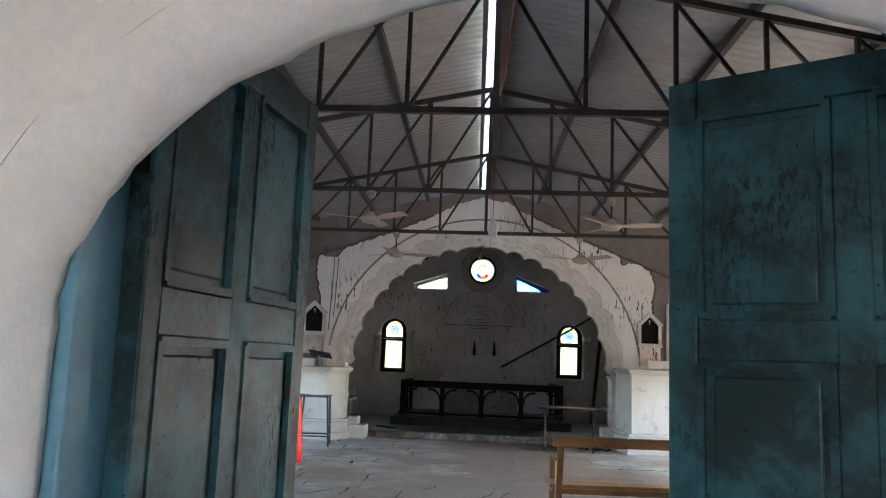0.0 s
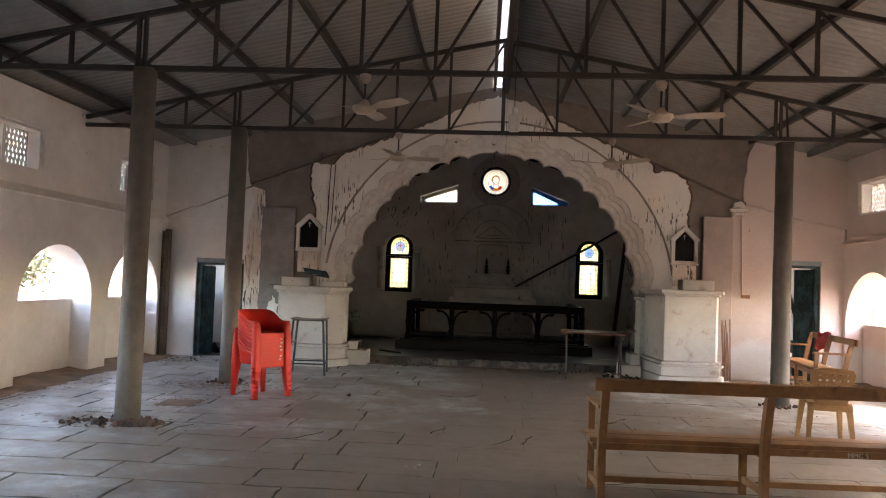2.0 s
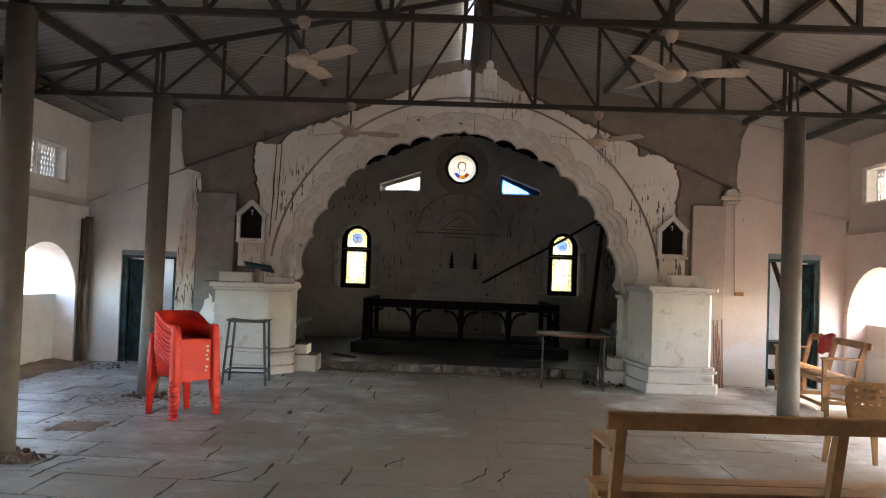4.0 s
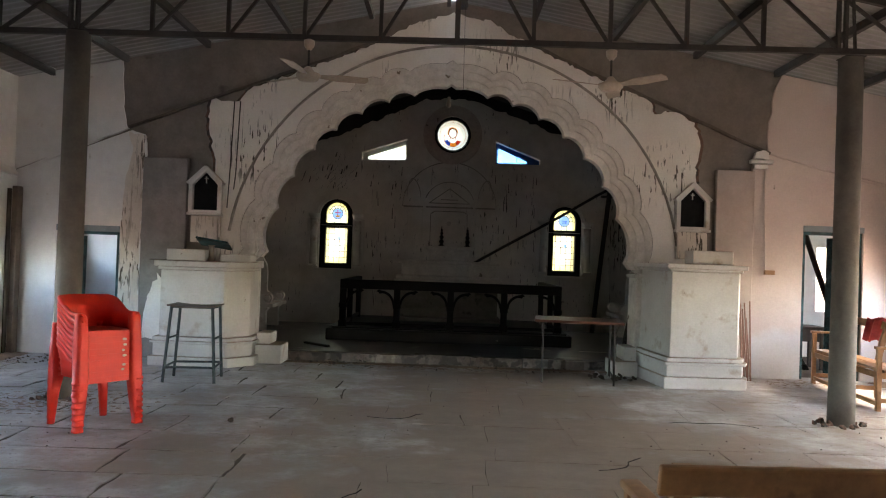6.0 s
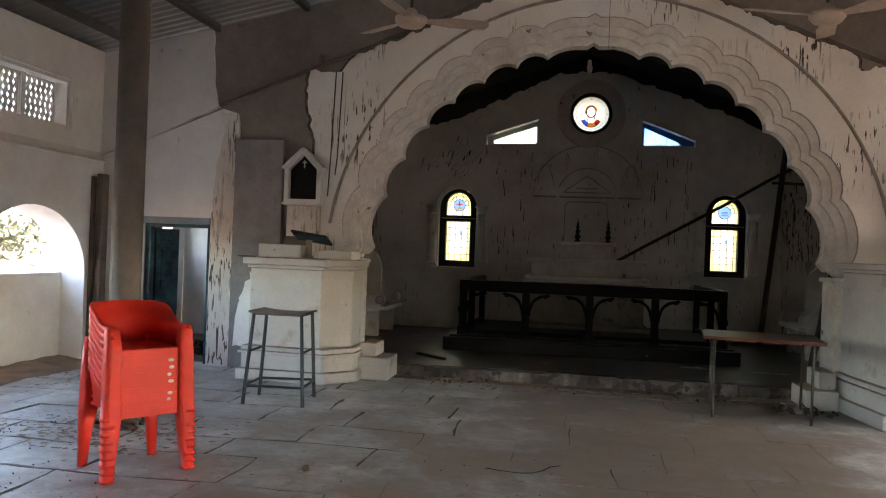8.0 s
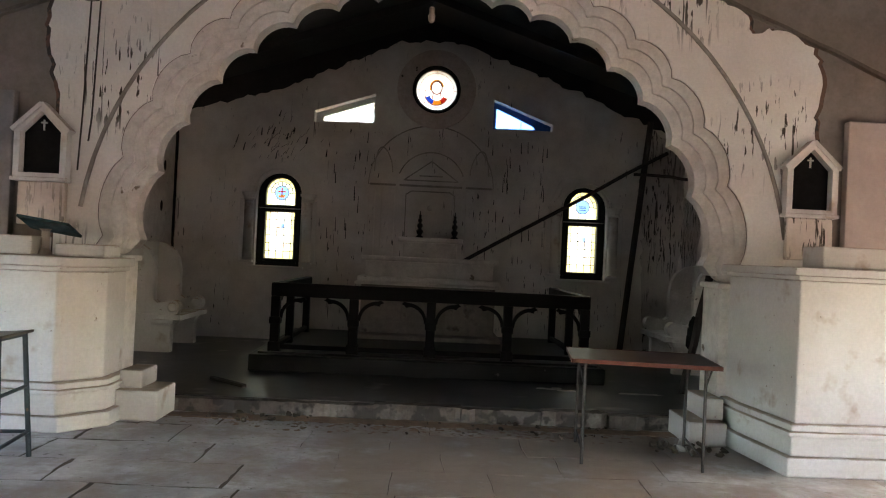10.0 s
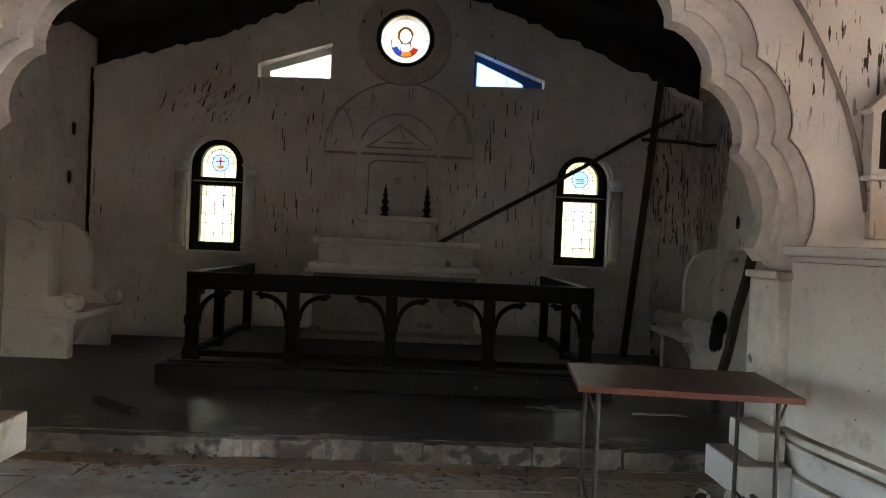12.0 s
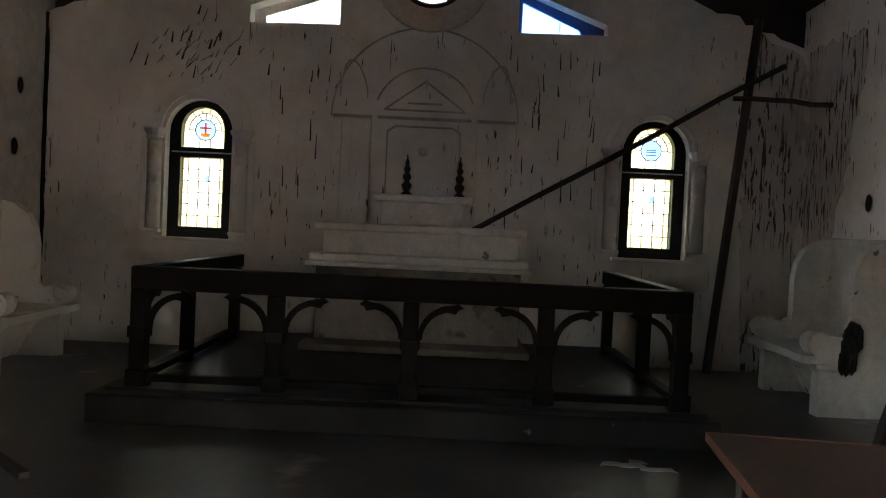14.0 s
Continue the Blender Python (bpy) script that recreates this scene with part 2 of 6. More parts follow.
def door_paint():
    """Teal gloss paint, blackened in patches and chipped down to dark wood."""
    m, nt, b, N, L = nodes_of("worn_teal_paint")
    grime_f = ramp(nt, noise_node(nt, 3.2, 7, 0.74), [(0.40, G), (0.56, W)])
    c = mixed(nt, grime_f, (0.036, 0.104, 0.122), (0.013, 0.028, 0.031))
    where = ramp(nt, noise_node(nt, 2.3, 4, 0.6), [(0.50, G), (0.62, (0.85, 0.85, 0.85))])
    chips = ramp(nt, noise_node(nt, 90, 3, 0.6, (1, 1, 0.4)), [(0.54, G), (0.58, W)])
    specks = ramp(nt, noise_node(nt, 75, 2, 0.5), [(0.70, G), (0.73, W)])
    gone = mixed(nt, 1.0, mixed(nt, 1.0, chips, where, "MULTIPLY"), specks, "LIGHTEN")
    c = mixed(nt, gone, c, (0.009, 0.011, 0.011))
    big_chips = ramp(nt, noise_node(nt, 55, 5, 0.7, (1, 1, 0.4)), [(0.56, G), (0.62, W)])
    c = mixed(nt, mixed(nt, 1.0, big_chips, where, "MULTIPLY"), c, (0.010, 0.017, 0.020))
    L(c, b.inputs["Base Color"])
    rough = ramp(nt, noise_node(nt, 6, 4, 0.6), [(0.3, (0.34, 0.34, 0.34)), (0.7, (0.56, 0.56, 0.56))])
    rough = mixed(nt, gone, rough, (0.75, 0.75, 0.75))
    L(rough, b.inputs["Roughness"])
    b.inputs["Specular IOR Level"].default_value = 0.22
    bumped(nt, b, gone, 0.12, 0.002)
    return m


blue_door = door_paint()
blue_frame = surface("sky_blue_door_frame", (0.16, 0.33, 0.42), (0.11, 0.25, 0.33), 0.5, 3, 50, (0.06, 0.09, 0.10), (0.68, 0.72), 9)
dark_wood = surface("dark_stained_wood", (0.0075, 0.006, 0.0055), (0.005, 0.004, 0.0035), 0.6, 3, 60, None, spec=0.07)
bench_wood = surface("varnished_teak", (0.33, 0.165, 0.066), (0.20, 0.095, 0.038), 0.45, 4.0, 30, (0.14, 0.065, 0.025), (0.64, 0.72), 7.0, (1, 1, 1))
plank_wood = surface("old_pole_wood", (0.040, 0.030, 0.024), (0.022, 0.017, 0.014), 0.8, 3, 40)
red_plastic = surface("red_moulded_plastic", (0.66, 0.034, 0.02), (0.58, 0.027, 0.016), 0.45, 5, 60, bump=0.02, spec=0.25, mid=0.05)
tan_plastic = surface("tan_moulded_plastic", (0.42, 0.23, 0.10), (0.36, 0.19, 0.085), 0.4, 5, 60, bump=0.04)
green_metal = surface("grey_green_painted_tube", (0.024, 0.040, 0.043), (0.016, 0.026, 0.028), 0.5, 8, 60, (0.10, 0.06, 0.035), (0.66, 0.7), 20)
stool_seat = surface("worn_brown_ply", (0.13, 0.10, 0.075), (0.09, 0.065, 0.045), 0.5, 5, 40)
table_top = surface("red_brown_laminate", (0.062, 0.031, 0.023), (0.040, 0.020, 0.015), 0.46, 3, 40, (0.30, 0.26, 0.23), (0.70, 0.74), 3.0, bump=0.08)
table_edge = surface("orange_red_edge_band", (0.15, 0.045, 0.026), (0.095, 0.03, 0.018), 0.4, 5, 40)
fan_paint = surface("cream_fan_enamel", (0.50, 0.40, 0.32), (0.38, 0.30, 0.24), 0.4, 4, 40)
def flag_stone():
    """Blue-grey flags, worn and chipped, under brown dust trodden in along the middle."""
    m, nt, b, N, L = nodes_of("dusty_stone_flags")
    c = mixed(nt, ramp(nt, noise_node(nt, 1.1, 6, 0.65), [(0.34, G), (0.62, W)]), (0.25, 0.24, 0.225), (0.55, 0.555, 0.55))
    fine_n = noise_node(nt, 30, 5, 0.7)
    c = mixed(nt, 0.30, c, ramp(nt, fine_n, [(0.3, (0.35, 0.34, 0.33)), (0.65, W)]), "MULTIPLY")
    c = mixed(nt, 0.40, c, ramp(nt, noise_node(nt, 5.0, 6, 0.72), [(0.36, (0.40, 0.37, 0.34)), (0.58, W)]), "MULTIPLY")
    oi = N("ShaderNodeObjectInfo")
    c = mixed(nt, 1.0, c, ramp(nt, oi.outputs["Random"], [(0, (0.82, 0.80, 0.78)), (1, W)]), "MULTIPLY")
    pits = ramp(nt, noise_node(nt, 17, 3, 0.5), [(0.66, G), (0.70, W)])
    c = mixed(nt, pits, c, (0.075, 0.062, 0.052))
    worn = ramp(nt, noise_node(nt, 1.9, 7, 0.72), [(0.50, G), (0.62, (0.8, 0.8, 0.8))])
    c = mixed(nt, worn, c, (0.20, 0.158, 0.122))
    # drifts of dust: ragged patches, heavier along the middle and towards the entrance
    geo, sep = N("ShaderNodeNewGeometry"), N("ShaderNodeSeparateXYZ")
    off, mag, add = N("ShaderNodeMath"), N("ShaderNodeMath"), N("ShaderNodeMath")
    L(geo.outputs["Position"], sep.inputs[0])
    off.operation, mag.operation, add.operation = "SUBTRACT", "ABSOLUTE", "MULTIPLY_ADD"
    L(sep.outputs["X"], off.inputs[0])
    off.inputs[1].default_value = 0.8
    L(off.outputs[0], mag.inputs[0])
    L(mag.outputs[0], add.inputs[0])
    # thinner dust at high x also paints in the sunlit, paler floor
    add.inputs[1].default_value = -0.075
    L(noise_node(nt, 0.75, 7, 0.68), add.inputs[2])
    lane, both = N("ShaderNodeMapRange"), N("ShaderNodeMath")
    L(sep.outputs["Y"], lane.inputs[0])
    lane.inputs["From Min"].default_value, lane.inputs["From Max"].default_value = 8.4, 12.6
    lane.inputs["To Min"].default_value, lane.inputs["To Max"].default_value = 0.23, 0.06
    L(add.outputs[0], both.inputs[0])
    L(lane.outputs[0], both.inputs[1])
    dust = ramp(nt, both.outputs[0], [(0.35, G), (0.50, (0.95, 0.95, 0.95))])
    c = mixed(nt, dust, c, mixed(nt, noise_node(nt, 3.0, 6, 0.7), (0.112, 0.086, 0.064), (0.295, 0.234, 0.182)))
    L(c, b.inputs["Base Color"])
    L(ramp(nt, dust, [(0, (0.44, 0.44, 0.44)), (1, (0.56, 0.56, 0.56))]), b.inputs["Roughness"])
    bumped(nt, b, noise_node(nt, 9, 7, 0.7), 0.30, 0.012)
    return m


slab_stone = flag_stone()
joint_dirt = surface("earth_in_joints", (0.11, 0.086, 0.066), (0.05, 0.04, 0.031), 0.95, 2, 40)
cement_floor = surface("worn_cement_screed", (0.36, 0.315, 0.275), (0.26, 0.22, 0.19), 0.6, 0.9, 26, (0.17, 0.14, 0.12), (0.58, 0.72), 0.9, bump=0.2)
# floor and dais toned down for dim light; pale spots mix reflections and scuffs
chancel_stone = surface("shaded_cement_floor", (0.082, 0.073, 0.065), (0.020, 0.0175, 0.015), 0.38, 1.4, 28, (0.24, 0.22, 0.20), (0.62, 0.72), 1.7, spec=0.35, mid=0.45)
dais_dark = surface("near_black_dais_stone", (0.022, 0.021, 0.020), (0.012, 0.011, 0.010), 0.45, 2, 30, (0.13, 0.12, 0.11), (0.68, 0.74), 6, spec=0.12)
soil_mat = surface("brown_soil", (0.30, 0.20, 0.135), (0.15, 0.105, 0.075), 0.95, 3, 40)
# dark tone mixing the dirt and the shade of carved grooves
relief_dark = surface("shaded_relief_edges", (0.44, 0.40, 0.36), (0.22, 0.195, 0.17), 0.9, 3, 40)
worn_step = surface("worn_whitewashed_step", (0.40, 0.365, 0.325), (0.13, 0.105, 0.085), 0.8, 3, 40, (0.05, 0.04, 0.034), (0.50, 0.57), 6.0, area=0.56, mid=0.5)
earth = surface("dry_earth", (0.30, 0.21, 0.14), (0.22, 0.15, 0.10), 0.95, 0.5, 14)
rubble_mat = surface("broken_brick_and_mortar", (0.22, 0.12, 0.085), (0.13, 0.085, 0.065), 0.95, 6, 40, (0.06, 0.05, 0.045), (0.5, 0.55), 12)
# flat black for rags and cracks, and for shade in niches and sockets
flat_black = surface("flat_black_fill", (0.02, 0.019, 0.018), (0.012, 0.012, 0.012), 0.9, 3, 30, spec=0.1)
black_iron = surface("black_turned_wood", (0.018, 0.016, 0.015), (0.012, 0.011, 0.01), 0.5, 6, 50, spec=0.15)
black_paint = surface("black_window_frame_paint", (0.012, 0.016, 0.014), (0.008, 0.01, 0.009), 0.5, 6, 50, spec=0.15)
leaf_mat = surface("dusty_leaves", (0.085, 0.10, 0.06), (0.045, 0.06, 0.034), 0.7, 3, 20, vary=0.0)
bark = surface("grey_bark", (0.16, 0.12, 0.09), (0.10, 0.08, 0.06), 0.9, 4, 30)
blue_window_paint = surface("bright_blue_frame_paint", (0.03, 0.13, 0.45), (0.02, 0.10, 0.36), 0.45, 6, 50)
white_frame_paint = surface("white_frame_paint", (0.75, 0.75, 0.74), (0.62, 0.62, 0.61), 0.5, 6, 50)
cloth_red = surface("red_cotton_cloth", (0.40, 0.05, 0.05), (0.30, 0.035, 0.04), 0.9, 9, 120)
pale_bits = surface("pale_scraps_and_light", (0.7, 0.68, 0.63), (0.55, 0.52, 0.48), 0.9, 9, 60)


def tinted_glass(name, colour, milk=0.55):
    m, nt, b, N, L = nodes_of(name)
    nt.nodes.remove(b)
    t, d, g, a1, a2 = N("ShaderNodeBsdfTransparent"), N("ShaderNodeBsdfTranslucent"), N("ShaderNodeBsdfGlossy"), N("ShaderNodeMixShader"), N("ShaderNodeMixShader")
    n = noise_node(nt, 14, 3, 0.5)
    c = mixed(nt, n, tuple(v * 0.82 for v in colour), colour)
    L(c, t.inputs[0])
    L(c, d.inputs[0])
    g.inputs["Roughness"].default_value = 0.15
    a1.inputs[0].default_value, a2.inputs[0].default_value = milk, 0.05
    L(t.outputs[0], a1.inputs[1])
    L(d.outputs[0], a1.inputs[2])
    L(a1.outputs[0], a2.inputs[1])
    L(g.outputs[0], a2.inputs[2])
    L(a2.outputs[0], nt.nodes["Material Output"].inputs[0])
    return m


clear_glass = tinted_glass("milky_clear_glass", (0.62, 0.62, 0.55))
yellow_glass = tinted_glass("pale_yellow_glass", (0.56, 0.52, 0.31))
sky_glass = tinted_glass("pale_blue_glass", (0.25, 0.40, 0.64))
blue_glass = tinted_glass("deep_blue_glass", (0.05, 0.11, 0.42))
red_glass = tinted_glass("red_glass", (0.50, 0.06, 0.03))
orange_glass = tinted_glass("orange_glass", (0.70, 0.30, 0.05))
head_glass = tinted_glass("pale_straw_glass", (0.46, 0.47, 0.38))
roundel_glass = tinted_glass("mid_blue_glass", (0.20, 0.29, 0.46))
rose_glass = tinted_glass("dim_clear_glass", (0.42, 0.40, 0.35))
pale_glass = tinted_glass("cream_glass", (0.55, 0.46, 0.36))

# ---- the plan, in metres ----
XC = 0.05                       # the axis of the nave
XL, XR = -5.78, 6.08            # faces of the side walls
YF0, YF1 = 1.05, 1.32           # front wall
YA = 15.70                      # face of the arch wall
YE = 20.60                      # face of the end wall
CL, CR = -3.66, 3.86            # side walls of the chancel
ZS = 0.12                       # chancel floor
BAYS = (14.47, 12.12, 9.75, 7.4, 5.05, 2.7)
VENTS = (14.48, 11.05, 7.6, 4.2)


def roof_z(x):
    return 5.0 - (0.212 if x < XC else 0.19) * abs(x - XC)


# ---- ground and floor ----
bm = bmesh.new()
bmesh.ops.create_grid(bm, x_segments=8, y_segments=8, size=600)
bmesh.ops.translate(bm, verts=bm.verts, vec=(0, 0, -0.12))
ground = tagged(part("ground", bm, earth), "dry brown earth round the church", "ground", kind="structure")
floor = tagged(part("floor", box(XL - 0.5, XR + 0.5, YF0 - 0.2, YE + 0.4, -0.10, -0.0055), joint_dirt), "earth and mortar bed under the stone flags", "floor", kind="structure")

# ---- side walls: an arcade of low arches with lattice vents above ----


def lunette_hole(yc):
    return [(yc - 0.92, 1.04), (yc + 0.92, 1.04)] + arc(yc, 1.04, 0.92, 0.76, 0, 180, 18)[1:-1]


def side_wall(name, x_in, s, material, dy, rise, dz):
    """s is -1 for the wall at low x, 1 for that at high x; it goes outwards."""
    w = tagged(new(name), "limewashed side wall with low open arches and lattice vents", "wall", kind="structure")
    # piers and arches: openings go down to the floor
    lo = [(YF1, 0)]
    for yc in sorted(BAYS):
        yc += dy
        if yc < (6.5 if s > 0 else 3.5):
            continue
        if yc < 8.2:
            lo += [(yc - 0.8, 0), (yc - 0.8, 2.15), (yc + 0.8, 2.15), (yc + 0.8, 0)]
            continue
        lo += [(yc - 0.92, 0), (yc - 0.92, 1.04)] + arc(yc, 1.04, 0.92, rise, 180, 0, 18)[1:-1] + [(yc + 0.92, 1.04), (yc + 0.92, 0)]
    lo += [(YA + 0.02, 0), (YA + 0.02, 2.40), (YF1, 2.40)]
    part("arcade", slab([lo], x_in, x_in + s * 0.42, on_x), material, w)
    part("parapet", slab([[(8.4, 0), (YA + 0.02, 0), (YA + 0.02, 1.04), (8.4, 1.04)]], x_in + s * 0.30, x_in + s * 0.415, on_x), material, w)
    # set-back upper wall
    vents = [[(yc + dy - 0.60, 2.70 + dz), (yc + dy + 0.64, 2.70 + dz), (yc + dy + 0.64, 3.27 + dz), (yc + dy - 0.60, 3.27 + dz)] for yc in VENTS]
    up = [(YF1, 2.402), (YA + 0.02, 2.402), (YA + 0.02, 3.74 + dz), (YF1, 3.74 + dz)]
    part("upper_wall", slab([up] + vents, x_in + s * 0.05, x_in + s * 0.30, on_x), material, w)
    part("ledge", slab([[(0, 2.35), (0.10, 2.40), (0.06, 2.44), (0, 2.52)]], YF1, YA, lambda u, v, d: (x_in + s * (0.06 - u), d, v)), material, w)
    return w


wall_west = side_wall("wall_west", XL, -1, white_wall, 0.0, 0.76, 0.0)
wall_east = side_wall("wall_east", XR, 1, pink_wall, 0.22, 0.86, 0.15)


def vent_screen(x, s, yc, dz=0.0):
    """A pierced cement lattice in two lights, with its frame."""
    v = thing("lattice_vent", "white cement lattice vent with almond-shaped holes in two lights", "vent", group="lattice vents under the eaves")
    y0, y1, z0, z1 = yc - 0.60, yc + 0.64, 2.70 + dz, 3.27 + dz
    part("frame", slab([[(y0, z0), (y1, z0), (y1, z1), (y0, z1)], [(y0 + 0.05, z0 + 0.04), (y1 - 0.05, z0 + 0.04), (y1 - 0.05, z1 - 0.04), (y0 + 0.05, z1 - 0.04)]], x + s * 0.04, x + s * 0.29, on_x), white_wall, v)
    mid = yc + 0.02
    for a, b in ((y0 + 0.051, mid - 0.035), (mid + 0.035, y1 - 0.051)):
        loops = [[(a, z0 + 0.041), (b, z0 + 0.041), (b, z1 - 0.041), (a, z1 - 0.041)]]
        cols, rows = 6, 6
        for r in range(rows):
            for c in range(cols):
                cy = a + (b - a) * (c + 0.5 + (0.22 if r % 2 else -0.0)) / (cols + 0.35)
                cz = z0 + 0.06 + (z1 - z0 - 0.12) * (r + 0.5) / rows
                loops.append([(cy - 0.020, cz), (cy, cz - 0.036), (cy + 0.020, cz), (cy, cz + 0.036)])
        part("lattice", slab(loops, x + s * 0.20, x + s * 0.23, on_x), white_wall, v)
    part("mullion", box(min(x + s * 0.16, x + s * 0.24), max(x + s * 0.16, x + s * 0.24), mid - 0.034, mid + 0.034, z0 + 0.041, z1 - 0.041), white_wall, v)
    return v


for yc in VENTS:
    vent_screen(XL - 0.05, -1, yc)
    vent_screen(XR + 0.05, 1, yc + 0.22, 0.15)

# ---- front wall with its arched doorway ----
DC, DA, DZ, DB = 0.21, 0.83, 1.50, 0.57
hole = [(DC - DA, -0.1), (DC - DA, DZ)] + arc(DC, DZ, DA, DB, 180, 0, 28)[1:-1] + [(DC + DA, DZ), (DC + DA, -0.1)]
wall_front = tagged(new("wall_front"), "thick limewashed front wall with a chipped arched doorway", "wall", kind="structure")
lo = [(XL - 0.42, -0.1)] + hole + [(XR + 0.42, -0.1), (XR + 0.42, 3.7), (XC, 4.95), (XL - 0.42, 3.7)]
RD = 0.11                       # the rounding of the arris


def doorway(off):
    return [(DC - DA - off, -0.1), (DC - DA - off, DZ)] + arc(DC, DZ, DA + off, DB + off, 180, 0, 56)[1:-1] + [(DC + DA + off, DZ), (DC + DA + off, -0.1)]


lo = [(XL - 0.42, -0.1)] + doorway(RD) + [(XR + 0.42, -0.1), (XR + 0.42, 3.7), (XC, 4.95), (XL - 0.42, 3.7)]
part("outer_leaf", slab([lo], YF0, YF0 + 0.10, on_y), white_wall, wall_front)
bm = bmesh.new()
rings = []
for i in range(9):
    a = radians(90 * i / 8)
    wear = 0.012 * max(0, i - 3) / 5
    rings.append([bm.verts.new((x + wear * noise.noise((x * 9, z * 9, 1)) + wear * noise.noise((x * 30, z * 30, 4)), YF0 + 0.10 * (1 - math.cos(a)) + 0.006 * noise.noise((x * 5, z * 5, i)), z + wear * noise.noise((x * 11, z * 11, 7)))) for x, z in doorway(RD * (1 - math.sin(a)))])
rings.append([bm.verts.new((x, YF0 + 0.1005, z)) for x, z in doorway(RD)])
for p, q in zip(rings, rings[1:]):
    for i in range(len(p) - 1):
        bm.faces.new((p[i], p[i + 1], q[i + 1], q[i]))
bmesh.ops.recalc_face_normals(bm, faces=bm.faces)
part("rounded_arris", bm, white_wall, wall_front, smooth=True)
wide = [(DC - 0.84, -0.1), (DC - 0.84, 2.22), (DC + 0.84, 2.22), (DC + 0.84, -0.1)]
lo = [(XL - 0.42, -0.1)] + wide + [(XR + 0.42, -0.1), (XR + 0.42, 3.7), (XC, 4.95), (XL - 0.42, 3.7)]
part("inner_leaf", slab([lo], YF0 + 0.101, YF1, on_y), white_wall, wall_front)

# ---- arch wall ----
AX, AZ, AR = 0.06, 1.29, 2.46
CUSPS = (90, 78.1, 69.7, 60.2, 50.5, 41.0, 30.3, 18.9, 4.5)


def scallop(off):
    """The cusped arch, from the foot at low x over the crown to that at high x; off widens it."""
    right = []
    for a, b in zip(CUSPS, CUSPS[1:]):
        n = 8
        for i in range(n + (b == CUSPS[-1])):
            t = i / n
            ang = a + (b - a) * t
            lift = 0.085 * math.sin(math.pi * t) ** 0.7
            if a == 90:
                lift = 0.075 * math.sin(math.pi * min(1, 0.12 + t * 0.88)) ** 0.7 + 0.07 * max(0, 1 - t * 7)
            r = AR + off + lift
            right.append((r * math.cos(radians(ang)), AZ + r * math.sin(radians(ang))))
    foot = [(2.52 + off, 1.40)]
    return [(AX - x, z) for x, z in foot + right[:0:-1]] + [(AX + x, z) for x, z in right + foot]


def jambs(off):
    arch_line = [(AX - 2.56 - off, 0), (AX - 2.56 - off, 1.40)] + scallop(off) + [(AX + 2.56 + off, 1.40), (AX + 2.56 + off, 0)]
    return arch_line


OFF = 0.30
wall_arch = tagged(new("wall_arch"), "cement-grey cross wall round a cusped arch, two side doorways", "wall", kind="structure")
DL0, DL1, DLZ = -5.22, -4.36, 1.70
DR0, DR1, DRZ = 4.88, 5.70, 2.03
lo = [(XL - 0.42, 0), (DL0, 0), (DL0, DLZ), (DL1, DLZ), (DL1, 0)] + jambs(OFF) + [(DR0, 0), (DR0, DRZ), (DR1, DRZ), (DR1, 0), (XR + 0.42, 0), (XR + 0.42, roof_z(XR + 0.42) - 0.02), (XC, roof_z(XC) - 0.02), (XL - 0.42, roof_z(XL - 0.42) - 0.02)]
part("core", slab([lo], YA + 0.04, YA + 0.45, on_y), grey_render, wall_arch)

# white facings, broken at their edges
old_left = [(-5.78, 2.45), (-4.30, 3.09), (-3.27, 3.49)]
old_right = [(6.08, 2.62), (5.26, 2.81), (4.40, 3.03)]
centre_top = ragged([(-3.10, 2.70), (-3.21, 3.09), (-3.22, 3.40), (-3.18, 3.52), (-2.80, 3.50), (-2.68, 3.68), (-2.40, 3.79), (-2.08, 3.91), (-1.50, 4.13), (-0.92, 4.39), (-0.45, 4.66), (0.05, 4.80), (0.55, 4.70), (1.11, 4.40), (1.36, 4.27), (1.92, 4.04), (2.17, 3.93), (2.60, 3.76), (2.78, 3.68), (2.83, 3.50), (2.95, 3.56), (3.16, 3.53), (3.36, 3.44), (3.45, 3.21), (3.41, 2.82), (3.42, 2.6)], 0.05, 0.022, 3)
lo = jambs(OFF) + [(AX + 3.30, 0), (AX + 3.30, 2.55)] + centre_top[::-1] + [(AX - 3.16, 2.65), (AX - 3.16, 0)]
under = [(x * 1.014, z * 1.001 + 0.002) for x, z in centre_top]
part("exposed_core", slab([jambs(OFF) + [(AX + 3.32, 0), (AX + 3.34, 2.57)] + under[::-1] + [(AX - 3.20, 2.66), (AX - 3.18, 0)]], YA + 0.021, YA + 0.0385, on_y), rubble_mat, wall_arch)
part("arch_facing", slab([lo], YA, YA + 0.020, on_y), arch_white, wall_arch)
left_low = [(XL, 0), (DL0, 0), (DL0, DLZ), (DL1, DLZ), (DL1, 0), (-4.08, 0)] + ragged([(-4.08, 0.02), (-4.08, 2.6), (-4.02, 2.75), (-4.05, 3.0), (-4.25, 3.06)], 0.12, 0.02, 5) + [(XL, 2.45)]
part("plaster_facing", slab([left_low], YA, YA + 0.039, on_y), white_wall, wall_arch)
left_up = [(XL - 0.055, 2.48)] + ragged([(-4.33, 3.09), (-4.38, 3.5), (-4.42, roof_z(-4.42) - 0.03)], 0.12, 0.02, 6) + [(XL - 0.055, roof_z(XL) - 0.03)]
part("plaster_facing", slab([left_up], YA + 0.012, YA + 0.039, on_y), white_wall, wall_arch)
